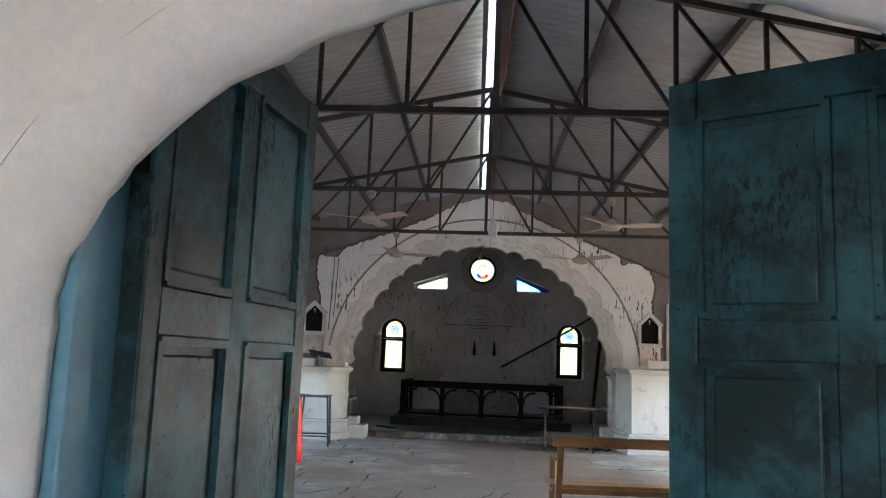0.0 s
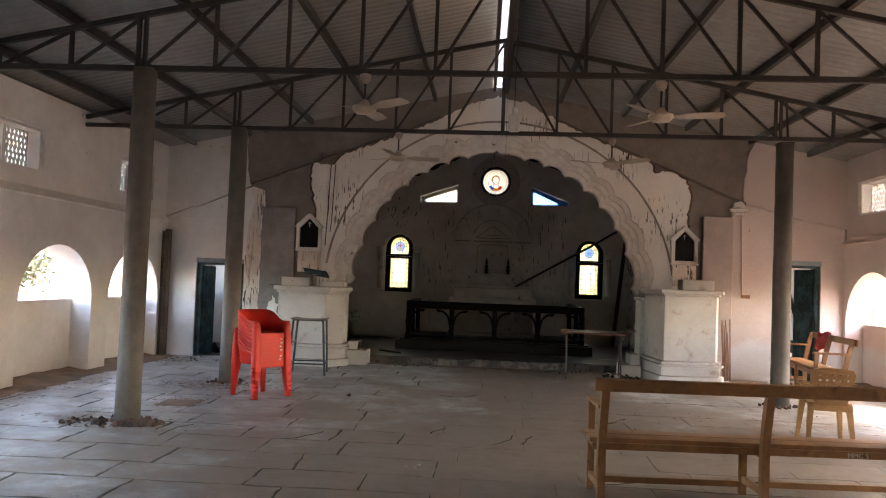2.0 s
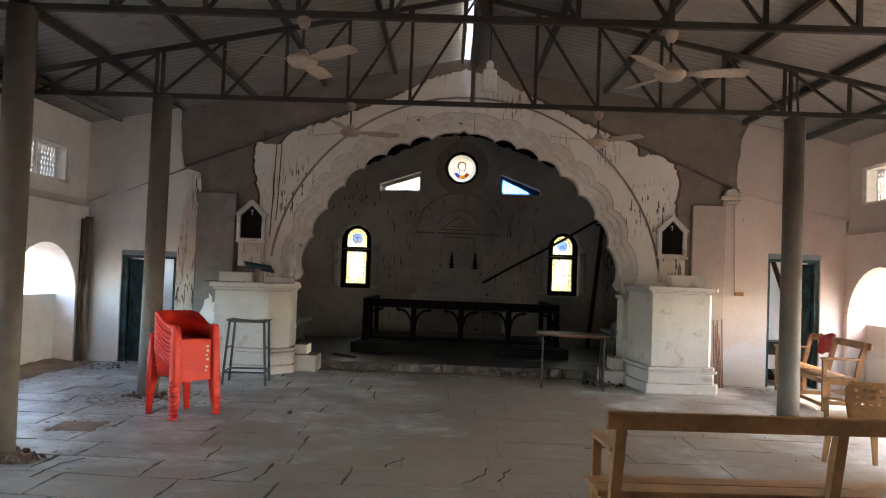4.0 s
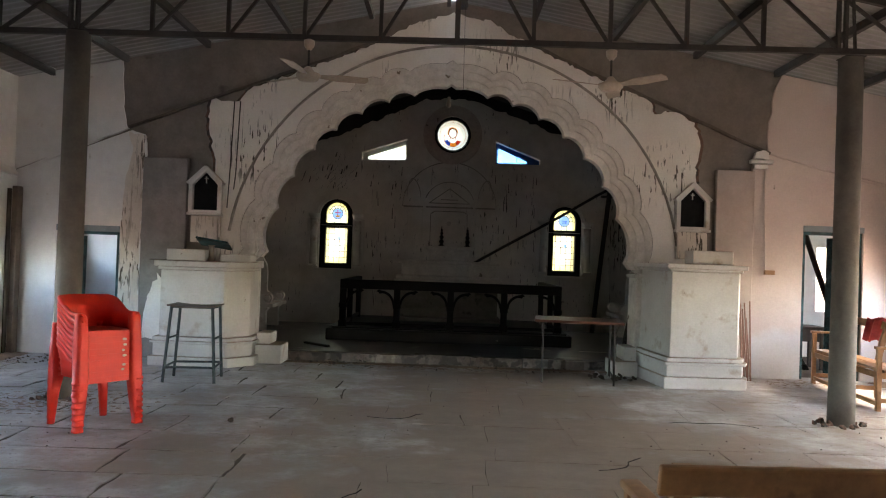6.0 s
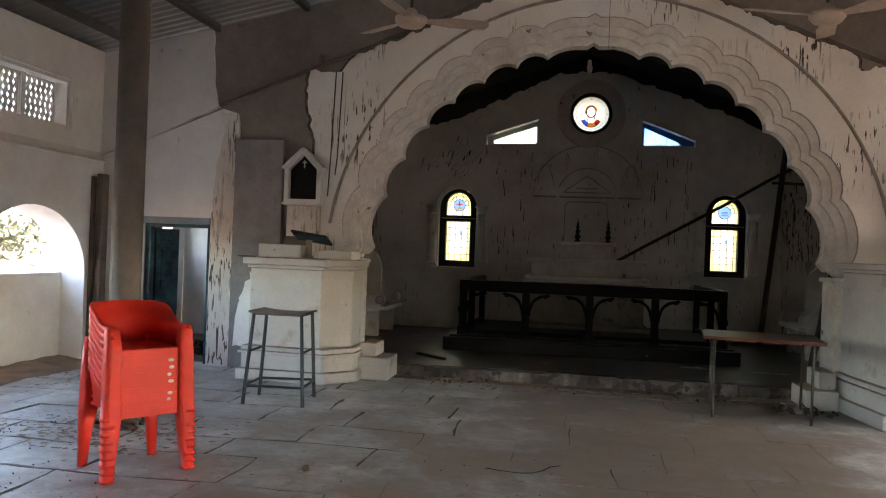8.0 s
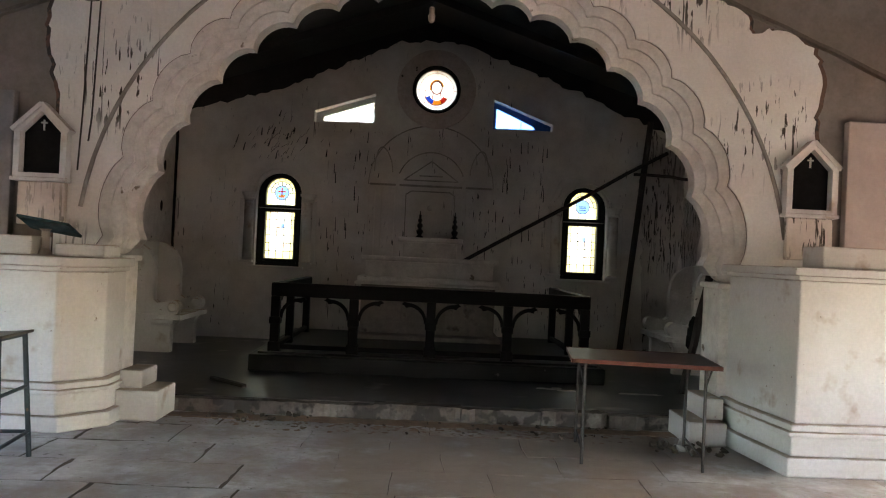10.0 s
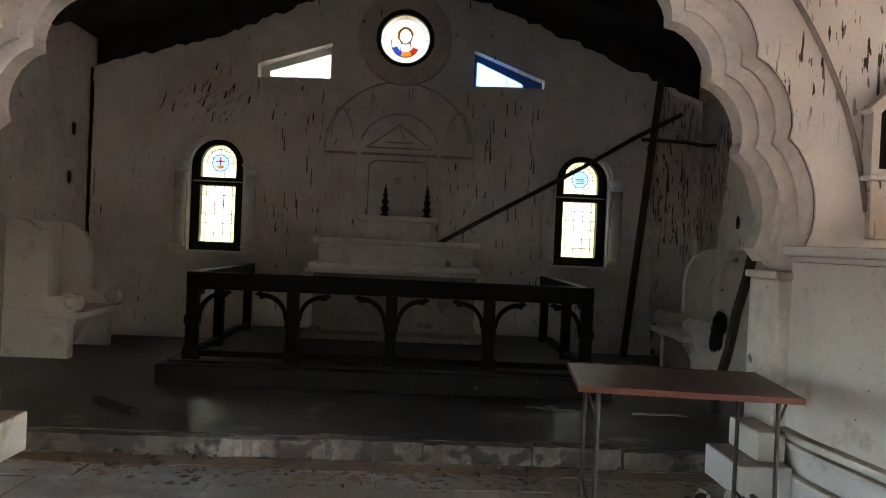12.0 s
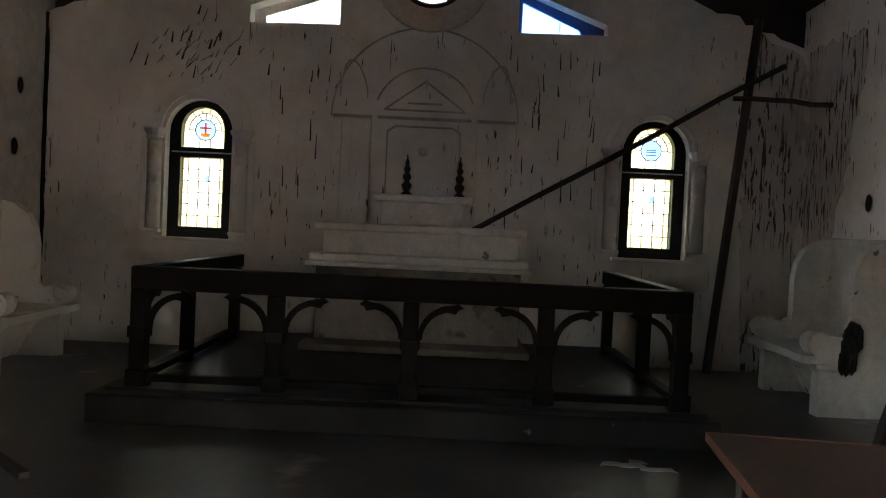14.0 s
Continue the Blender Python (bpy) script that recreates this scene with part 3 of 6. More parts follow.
right_low = [(4.18, 0), (DR0, 0), (DR0, DRZ), (DR1, DRZ), (DR1, 0), (XR, 0), (XR, 2.62)] + [(5.26, 2.80)] + ragged([(4.40, 3.02), (4.24, 3.02), (4.18, 2.95), (4.18, 0.02)], 0.12, 0.015, 7)
part("plaster_facing", slab([right_low], YA, YA + 0.039, on_y), pink_wall, wall_arch)
right_up = [(5.26, 2.83), (XR + 0.055, 2.65), (XR + 0.055, roof_z(XR) - 0.03)] + ragged([(4.55, roof_z(4.55) - 0.03), (4.46, 3.9), (4.37, 3.48), (4.38, 3.06)], 0.12, 0.02, 8)
part("plaster_facing", slab([right_up], YA + 0.012, YA + 0.039, on_y), pink_wall, wall_arch)
old_mortar = surface("dark_flashing_mortar", (0.19, 0.16, 0.135), (0.12, 0.10, 0.082), 0.9, 2.5, 40)
for pts, pm in ((old_left[:2], white_wall), (old_left[1:] + [(-2.08, 3.935), (-1.50, 4.155), (-0.95, 4.40)], old_mortar), (old_right, pink_wall), (old_right[2:] + [(3.55, 3.38), (2.80, 3.70), (2.17, 3.95), (1.36, 4.295), (1.05, 4.44)], old_mortar)):
    bm = bmesh.new()
    add_path(bm, [(x, YA + 0.008, z + 0.01) for x, z in ragged(pts, 0.16, 0.008, 44)], 0.06, 0.032)
    part("old_roof_line", bm, pm, wall_arch)
part("flaked_plaster", slab([ragged([(-4.0, 0.25), (-3.72, 0.22), (-3.70, 0.95), (-3.80, 1.12), (-3.9, 0.9), (-3.98, 0.6)], 0.06, 0.03, 41)], YA - 0.058, YA - 0.051, on_y), arch_white, wall_arch)
rain_stain = streaked("rain_stained_plaster", (0.74, 0.66, 0.58), (0.50, 0.42, 0.35), (0.07, 0.052, 0.038), 0.575, 0.42)
part("stained_strip", slab([ragged([(-4.355, 0.02), (-4.09, 0.02), (-4.085, 1.5), (-4.07, 2.6), (-4.05, 2.99), (-4.28, 3.03), (-4.22, 2.75), (-4.33, 2.3), (-4.355, 1.72)], 0.07, 0.018, 52)], YA - 0.003, YA - 0.0005, on_y), rain_stain, wall_arch)
# grey piers beside the niches
for x0, x1, z, pm in ((-4.06, -3.46, 2.70, grey_pier), (3.68, 4.19, 2.79, pink_pier)):
    part("pier", box(x0, x1, YA - 0.05, YA + 0.039, 0, z, 0.01), pm, wall_arch)
# nested mouldings of the arch
for k, (off, y) in enumerate(((0.20, YA + 0.032), (0.10, YA + 0.064), (0.0, YA + 0.096))):
    outer = [(AX + x, z) for x, z in ((2.95, 1.40), (2.95, 2.2), (2.6, 3.0), (2.0, 3.6), (1.2, 4.1), (0, 4.3), (-1.2, 4.1), (-2.0, 3.6), (-2.6, 3.0), (-2.95, 2.2), (-2.95, 1.40))]
    part("moulding", slab([scallop(off) + outer], y, y + 0.17 if k == 2 else y + 0.031, on_y), arch_mould, wall_arch)
for s in (-1, 1):
    part("jamb", box(min(AX + s * 2.585, AX + s * 2.855), max(AX + s * 2.585, AX + s * 2.855), YA + 0.003, YA + 0.44, 0, 1.29, 0.012), arch_mould, wall_arch)
    part("jamb_cap", box(min(AX + s * 2.55, AX + s * 2.855), max(AX + s * 2.55, AX + s * 2.855), YA - 0.03, YA + 0.445, 1.291, 1.34, 0.012), arch_mould, wall_arch)
    part("arch_foot", lathe([(0.03, 1.342), (0.10, 1.35), (0.155, 1.385), (0.18, 1.45), (0.185, 1.58), (0.165, 1.75), (0.12, 1.92), (0.03, 2.05)], 20, Matrix.Translation((AX + s * 2.70, YA + 0.17, 0)) @ Matrix.Diagonal((0.9, 0.75, 1, 1))), arch_mould, wall_arch, smooth=True)
# incised outer line, its groove shade painted as a dark raised rib
bm = bmesh.new()
line = []
for i in range(41):
    a = radians(8 + 164 * i / 40)
    line.append((AX + 0.09 + 3.06 * math.cos(a), YA - 0.004, 1.32 + 3.03 * math.sin(a)))
add_path(bm, line, 0.04, 0.036, 8)
part("raised_line", bm, relief_dark, wall_arch)

# ---- chancel shell ----


def window_hole(xc):
    return [(xc - 0.33, 1.19), (xc + 0.33, 1.19), (xc + 0.33, 2.24)] + arc(xc, 2.24, 0.33, 0.33, 0, 180, 16)[1:-1] + [(xc - 0.33, 2.24)]


W1, W2 = -2.12, 2.40
ROSE = (0.12, 3.90)
end_holes = [window_hole(W1), window_hole(W2), arc(*ROSE, 0.36, 0.36, 0, 360 - 12, 29), [(-1.66, 3.34), (-0.77, 3.36), (-0.77, 3.80), (-1.66, 3.51)], [(0.98, 3.36), (1.86, 3.37), (1.86, 3.47), (0.98, 3.80)]]
gable = ragged([(CR, 3.30), (3.2, 3.56), (2.25, 3.95), (1.4, 4.28), (0.5, 4.60), (-0.4, 4.60), (-1.2, 4.22), (-1.97, 3.88), (-2.74, 3.64), (CL, 3.35)], 0.09, 0.03, 11)
wall_end = tagged(new("wall_end"), "soot-streaked end wall with stained-glass windows and a rose", "wall", kind="structure")
part("plaster", slab([[(CL, ZS), (CR, ZS)] + gable] + end_holes, YE, YE + 0.40, on_y), chancel_wall, wall_end)
bm = bmesh.new()
rnd = random.Random(58)
for i in range(62):
    x, z = rnd.gauss(-2.15, 0.34), rnd.gauss(3.06, 0.17)
    if z < 2.72 or z > 3.45 or x < -3.2 or (x > -1.72 and z > 3.28):
        continue
    a, q = radians(rnd.gauss(62, 12)), rnd.uniform(0.025, 0.075)
    add_bar(bm, (x - q * math.cos(a), YE - 0.001, z - q * math.sin(a)), (x + q * math.cos(a), YE - 0.001, z + q * math.sin(a)), rnd.uniform(0.014, 0.03), 0.005, 6, 0.5)
for i in range(46):
    x, z = rnd.choice((-1.1, -1.3, -0.85, -0.7, 1.45, 1.25, 1.75, 0.95, -1.6)) + rnd.gauss(0, 0.06), rnd.uniform(1.7, 3.2)
    q = rnd.uniform(0.03, 0.11) * (2.2 if rnd.random() < 0.12 else 1)
    add_bar(bm, (x, YE - 0.001, z - q), (x + rnd.gauss(0, 0.008), YE - 0.001, z + q), rnd.uniform(0.009, 0.018), 0.005, 6, 0.5)
part("soot_runs", bm, old_roof, wall_end, "black soot runs")
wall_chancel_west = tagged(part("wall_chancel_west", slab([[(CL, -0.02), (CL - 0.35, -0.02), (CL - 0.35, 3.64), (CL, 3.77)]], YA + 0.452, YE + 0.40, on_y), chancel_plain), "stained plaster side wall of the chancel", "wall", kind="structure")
wall_chancel_east = tagged(part("wall_chancel_east", slab([[(CR, -0.02), (CR + 0.35, -0.02), (CR + 0.35, 3.64), (CR, 3.77)]], YA + 0.452, YE + 0.40, on_y), chancel_wall), "streaked plaster side wall of the chancel", "wall", kind="structure")
bm = bmesh.new()
for s, e in ((-1, CL - 0.35), (1, CR + 0.35)):
    za, zb = 4.95, 3.62
    x0, x1 = XC, e
    v = [bm.verts.new(p) for p in ((x0, YA + 0.45, za), (x1, YA + 0.45, zb), (x1, YE + 0.6, zb), (x0, YE + 0.6, za), (x0, YA + 0.45, za + 0.06), (x1, YA + 0.45, zb + 0.06), (x1, YE + 0.6, zb + 0.06), (x0, YE + 0.6, za + 0.06))]
    for f in ((0, 1, 2, 3), (7, 6, 5, 4), (0, 4, 5, 1), (1, 5, 6, 2), (2, 6, 7, 3), (3, 7, 4, 0)):
        bm.faces.new([v[i] for i in f])
bmesh.ops.recalc_face_normals(bm, faces=bm.faces)
ceiling_chancel = tagged(part("ceiling_chancel", bm, old_roof), "soot-black roof over the chancel", "ceiling", kind="structure")
part("gable_boards", slab([gable + [(CL - 0.36, 3.35), (CL - 0.36, 3.70), (XC, 5.03), (CR + 0.36, 3.70), (CR + 0.36, 3.30)]], YE + 0.15, YE + 0.415, on_y), old_roof, ceiling_chancel)
bm = bmesh.new()
for y in (16.9, 18.2, 19.5):
    for s, e in ((-1, CL), (1, CR)):
        add_bar(bm, (XC, y, 4.90), (e, y, 3.62), 0.08, 0.10)
part("rafter", bm, old_roof, ceiling_chancel)
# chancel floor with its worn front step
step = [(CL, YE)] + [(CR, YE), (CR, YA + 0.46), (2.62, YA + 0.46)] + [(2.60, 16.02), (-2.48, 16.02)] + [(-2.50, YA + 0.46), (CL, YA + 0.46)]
chancel_floor = tagged(part("floor_chancel", slab([step], -0.011, ZS, on_z), chancel_stone), "worn cement floor of the raised chancel, darkened for its dim light", "floor", kind="structure")

# ---- nave roof: corrugated sheets, ridge slit, purlins ----
ceiling = tagged(new("ceiling"), "corrugated metal roof on steel trusses with a slit at the ridge", "ceiling", kind="structure")
for s, e in ((-1, XL - 0.5), (1, XR + 0.5)):
    bm = bmesh.new()
    rows = []
    n = int((YA + 0.3 - (YF0 - 0.4)) / 0.025)
    for i in range(n + 1):
        y = YF0 - 0.4 + i * 0.025
        dz = 0.008 * math.sin(y * 2 * math.pi / 0.15)
        rows.append([bm.verts.new((x, y, roof_z(x) + 0.02 + dz)) for x in (XC + s * (0.02 if s < 0 else 0.06), XC + s * 2.0, XC + s * 4.0, e)])
    for a, b in zip(rows, rows[1:]):
        for j in range(3):
            bm.faces.new((a[j], a[j + 1], b[j + 1], b[j]) if s < 0 else (a[j], b[j], b[j + 1], a[j + 1]))
    ob = part("roof_sheet", bm, sheet, ceiling, smooth=True)
    md = ob.modifiers.new("thickness", "SOLIDIFY")
    md.thickness = 0.004
    md.offset = 1
ob = part("skylight_strip", box(XC - 0.06, XC + 0.10, YF0 - 0.3, YA + 0.25, 5.045, 5.049), tinted_glass("milky_skylight_sheet", (0.34, 0.37, 0.42), 0.9), ceiling)
# ridge beam beside the slit
bm = bmesh.new()
add_bar(bm, (XC - 0.06, YF1, 4.93), (XC - 0.06, YA, 4.93), 0.05, 0.09)
add_bar(bm, (XC + 0.13, YF1, 4.91), (XC + 0.13, YA, 4.91), 0.12, 0.12)
part("ridge_beam", bm, steel, ceiling)
for s in (-1, 1):
    for d in (1.1, 2.2, 3.3, 4.4, 5.4):
        x = XC + s * d
        bm = bmesh.new()
        add_bar(bm, (x, YF1, roof_z(x) - 0.045), (x, YA, roof_z(x) - 0.045), 0.06, 0.09)
        part("purlin", bm, steel, ceiling)


def truss(y):
    """A steel roof truss with angle posts and diagonals, from wall to wall."""
    t = thing("roof_truss", "dark steel roof truss of welded angle bars", "truss", group="roof trusses over the nave")
    zb = 3.57
    XT = XC + 0.05

    def low(x):
        return zb + 0.008 * x
    bm = bmesh.new()
    add_bar(bm, (XL, y, low(XL)), (XR, y, low(XR)), 0.055, 0.052)
    part("bottom_chord", bm, steel, t)
    for s, e in ((-1, XL), (1, XR)):
        bm = bmesh.new()
        add_bar(bm, (XT + s * 0.0, y, roof_z(XT) - 0.13), (e, y, roof_z(e) - 0.13), 0.055, 0.055)
        part("top_chord", bm, steel, t)
        xs = [0.74, 1.48, 2.22, 2.96, 3.72, 4.45, 5.2]
        px = 0.0
        for i, d in enumerate(xs):
            x = XT + s * d
            zt = roof_z(x) - 0.13
            bm = bmesh.new()
            if d == 3.72:
                for o in (-0.035, 0.035):
                    add_bar(bm, (x + o, y, low(x)), (x + o, y, zt), 0.03, 0.05)
                if s > 0:
                    add_bar(bm, (x + 0.13, y, low(x)), (x + 0.10, y, zt), 0.02, 0.03)
            else:
                add_bar(bm, (x, y, low(x)), (x, y, zt), 0.036, 0.04)
            part("post", bm, steel, t)
            bm = bmesh.new()
            x0 = XT + s * px
            add_bar(bm, (x0, y + 0.01, roof_z(x0) - 0.15), (x, y + 0.01, low(x)), 0.030, 0.030) if d <= 3.72 else add_bar(bm, (x, y + 0.01, low(x)), (x0, y + 0.01, roof_z(x0) - 0.15), 0.030, 0.030)
            part("diagonal", bm, steel, t)
            px = d
    bm = bmesh.new()
    add_bar(bm, (XT, y, zb), (XT, y, roof_z(XT) - 0.11), 0.05, 0.05)
    part("king_post", bm, steel, t)
    return t


TRUSS = (3.25, 6.38, 9.50, 12.62)
for y in TRUSS:
    truss(y)


def column(x, y):
    c = thing("column", "round grey cement column with a crumbled foot", "column", pose(x, y, 0), group="columns of the nave")
    part("shaft", lathe([(0.125, 0), (0.121, 0.4), (0.117, 1.6), (0.114, 3.535)], 28), column_paint, c, smooth=True)
    part("cap_plate", box(-0.10, 0.10, -0.10, 0.10, 3.536, 3.543), steel, c)
    return c


for y in TRUSS[1:]:
    column(-3.57, y)
    column(3.915, y)

# ---- porch behind the first steps: unseen, added to limit light on the doors ----
porch = tagged(new("wall_porch"), "unseen plain porch added before the church door", "wall", kind="structure")
part("side", box(-1.95, -1.75, -3.6, YF0 - 0.002, -0.11, 3.0), white_wall, porch)
part("side", box(2.15, 2.35, -3.6, YF0 - 0.002, -0.11, 3.0), white_wall, porch)
part("rear_wall", slab([[(-1.749, -0.11), (-0.38, -0.11), (-0.38, 2.1), (0.82, 2.1), (0.82, -0.11), (2.149, -0.11), (2.149, 3.0), (-1.749, 3.0)]], -3.6, -3.35, on_y), white_wall, porch)
ceiling_porch = tagged(part("ceiling_porch", box(-2.0, 2.4, -3.7, YF0 - 0.002, 3.001, 3.12), white_wall), "plain white ceiling of the added porch", "ceiling", kind="structure")
tagged(part("floor_porch", box(-1.75, 2.15, -3.6, YF0 - 0.21, -0.11, -0.005), cement_floor), "worn cement floor of the added porch", "floor", kind="structure")

# ---- drifts of soil on the floor ----
soil = thing("soil_drift", "brown soil drifted along the walls and over flags", "soil", kind="stuff")
bm = bmesh.new()
rnd = random.Random(61)
for k, loop in enumerate((
        ragged([(-3.70, 10.47), (-3.28, 10.50), (-3.30, 10.96), (-3.72, 10.92)], 0.03, 0.022, 33),
        ragged([(-2.2, 15.66), (2.6, 15.66), (2.5, 15.86), (1.0, 15.82), (-0.6, 15.87), (-2.2, 15.84)], 0.06, 0.03, 35))):
    add_slab(bm, [loop], -0.004, 0.0055 + 0.0003 * k, on_z)
for x0, x1, y0, y1, n in ((XL - 0.25, -5.05, 8.5, 15.6, 1500), (5.4, XR + 0.25, 8.5, 15.6, 1100), (-3.85, -3.15, 10.4, 11.05, 260), (-4.5, -2.8, 11.8, 13.0, 700), (-2.3, 2.7, 15.3, 15.88, 900), (-4.5, -3.0, 9.1, 9.8, 300), (4.1, 5.3, 14.9, 15.6, 260)):
    for i in range(n):
        u, v = rnd.random(), rnd.random()
        if x1 - x0 < 1 and y1 - y0 > 3:
            u = u ** 2 if x0 < 0 else 1 - u ** 2
            cx, cy = x0 + (x1 - x0) * u, y0 + (y1 - y0) * v
        else:
            cx = (x0 + x1) / 2 + (x1 - x0) * max(-0.6, min(0.6, rnd.gauss(0, 0.25)))
            cy = (y0 + y1) / 2 + (y1 - y0) * max(-0.5, min(0.5, rnd.gauss(0, 0.25)))
        r = 0.006 + 0.03 * rnd.random() ** 2.5
        z = rnd.uniform(0.0045, 0.0065)
        a0 = rnd.uniform(0, 6.28)
        ring = [bm.verts.new((cx + r * rnd.uniform(0.5, 1.2) * math.cos(a0 + 1.05 * k), cy + r * rnd.uniform(0.5, 1.2) * math.sin(a0 + 1.05 * k), z)) for k in range(6)]
        bm.faces.new(ring)
part("soil", bm, soil_mat, soil)


def soil_bank(x0, s, y0, y1):
    """Soil washed up against the foot of a wall, thinning out to a ragged edge; s points into the nave."""
    bm = bmesh.new()
    rows = []
    n = int((y1 - y0) / 0.06)
    for i in range(n + 1):
        y = y0 + (y1 - y0) * i / n
        w = 0.62 + 0.22 * noise.noise((y * 0.9, x0, 2)) + 0.10 * noise.noise((y * 4, x0, 5)) + 0.05 * noise.noise((y * 13, x0, 8))
        rows.append([bm.verts.new((x0 + s * w * u, y, 0.055 * (1 - u) ** 1.6 * (1 + 0.5 * noise.noise((y * 3, u * 3, x0))) + (0.004 if u < 1 else -0.003))) for u in (0, 0.2, 0.4, 0.55, 0.7, 0.85, 0.95, 1)])
    for a, b in zip(rows, rows[1:]):
        for k in range(7):
            bm.faces.new((a[k], a[k + 1], b[k + 1], b[k]) if s > 0 else (a[k], b[k], b[k + 1], a[k + 1]))
    bmesh.ops.recalc_face_normals(bm, faces=bm.faces)
    part("bank", bm, soil_mat, soil, smooth=True)


soil_bank(XL - 0.295, 1, 8.45, 15.64)
soil_bank(XR + 0.295, -1, 8.45, 15.64)
rnd = random.Random(62)
x = -2.46
while x < 2.5:
    x2 = min(x + rnd.uniform(0.5, 1.1), 2.52)
    bm = slab([ragged([(x + 0.002, 15.90), (x2 - 0.002, 15.90), (x2 - 0.002, 16.05), (x + 0.002, 16.05)], 0.06, 0.018, int(x * 50) + 300)], 0.0, ZS + rnd.uniform(-0.012, 0.010), on_z)
    bmesh.ops.subdivide_edges(bm, edges=[e for e in bm.edges if abs(e.verts[0].co.z - e.verts[1].co.z) > 0.05], cuts=3)
    for v in bm.verts:
        k = 0.016 if v.co.z > 0.02 else 0.006
        v.co += Vector((0, k * noise.noise(v.co * 9), k * 0.6 * noise.noise(v.co * 14 + Vector((5, 0, 0)))))
    part("kerb_stone", bm, worn_step, chancel_floor)
    x = x2
for x in (-2.90, -2.82):
    w = thing("wall_cable", "dark cable running down the cracked arch plaster", "cable", group="cables on the arch wall")
    bm = bmesh.new()
    add_path(bm, [(x + 0.03, YA - 0.008, 3.50), (x + 0.015, YA - 0.008, 3.0), (x, YA - 0.008, 2.5), (x - 0.02, YA - 0.008, 2.05 if x < -2.85 else 2.3)], 0.016, 0.016, 6)
    part("strand", bm, steel, w)

cracks = thing("floor_crack", "dark open cracks in the worn floor", "crack", kind="stuff")
bm = bmesh.new()
rnd = random.Random(55)
for x, y, a, n in ((0.05, 9.2, 80, 5), (0.32, 9.3, 70, 5), (-0.55, 9.6, 95, 4), (1.2, 10.6, 20, 7), (-1.9, 9.0, 60, 6), (-3.0, 8.9, 85, 6), (2.2, 12.4, 10, 8), (-0.6, 12.2, 15, 6), (0.8, 7.9, 40, 5), (-4.2, 9.9, 30, 6)):
    p = Vector((x, y, 0.0045))
    for i in range(n):
        a += rnd.uniform(-35, 35)
        q = p + Vector((math.cos(radians(a)), math.sin(radians(a)), 0)) * rnd.uniform(0.06, 0.14)
        add_bar(bm, p, q, rnd.uniform(0.005, 0.012), 0.003)
        p = q
part("gaps", bm, flat_black, cracks)

for wall, x, y, z in (("west", CL, 20.15, 2.55), ("west", CL, 20.08, 1.98), ("east", CR, 19.35, 1.78)):
    o = thing("beam_hole", "flat black disc for the shade in an old beam socket", "hole", group="beam sockets in the chancel walls")
    e = 0.004 if wall == "west" else -0.004
    # no hole is cut: a thin black disc stands for the socket's shade
    part("socket", slab([arc(y, z, 0.05, 0.075, 0, 330, 11)], x, x + e, on_x), flat_black, o)
# black bars of uneven width down the corner
crack = thing("corner_stain", "ragged black line down the corner of the chancel", "crack", kind="stuff")
bm = bmesh.new()
rnd = random.Random(91)
p = Vector((CL + 0.012, YE - 0.012, 3.35))
while p.z > 0.5:
    q = Vector((CL + rnd.uniform(0.005, 0.02), YE - rnd.uniform(0.005, 0.02), p.z - rnd.uniform(0.08, 0.2)))
    add_bar(bm, p, q, rnd.uniform(0.025, 0.055), rnd.uniform(0.025, 0.05), 5)
    p = q
part("gap", bm, flat_black, crack)
part("streaked_corner", slab([ragged([(3.34, 0.13), (3.84, 0.13), (3.84, 3.28), (3.3, 3.45), (3.22, 2.4), (3.28, 1.2)], 0.1, 0.05, 93)], YE - 0.003, YE - 0.0005, on_y), chancel_stain, wall_end)
part("streaked_side", slab([ragged([(20.1, 0.13), (20.58, 0.13), (20.58, 3.3), (19.5, 3.3), (19.6, 2.6), (19.95, 1.5)], 0.1, 0.05, 94)], CR - 0.003, CR - 0.0005, on_x), chancel_stain, wall_chancel_east)

# ---- rooms behind the side doorways ----
for nm, x0, x1, wm in (("west", XL - 0.41, CL - 0.352, white_wall), ("east", CR + 0.352, XR + 0.75, white_wall)):
    y0, y1 = YA + 0.452, 18.6
    v = tagged(new("wall_vestry_" + nm), "whitewashed walls of a small side room", "wall", kind="structure")
    if nm == "west":
        part("back", box(x0, x1, y1, y1 + 0.2, 0, 3.2), wm, v)
        part("outer", slab([[(y0, 0), (y1, 0), (y1, 3.2), (y0, 3.2)], [(17.3, 1.3), (18.2, 1.3), (18.2, 2.4), (17.3, 2.4)]], x0 - 0.2, x0 - 0.001, on_x), wm, v)
    else:
        part("back", slab([[(x0, 0), (x1, 0), (x1, 3.2), (x0, 3.2)], [(6.42, 0.78), (6.68, 0.78), (6.68, 1.88), (6.42, 1.88)]], y1, y1 + 0.2, on_y), wm, v)
        part("outer", box(x1 + 0.001, x1 + 0.2, y0, y1, 0, 3.2), wm, v)
    tagged(part("ceiling_vestry_" + nm, box(x0 - 0.2, x1 + 0.2, y0, y1 + 0.2, 3.201, 3.3), grey_render), "dim cement ceiling of a side room", "ceiling", kind="structure")


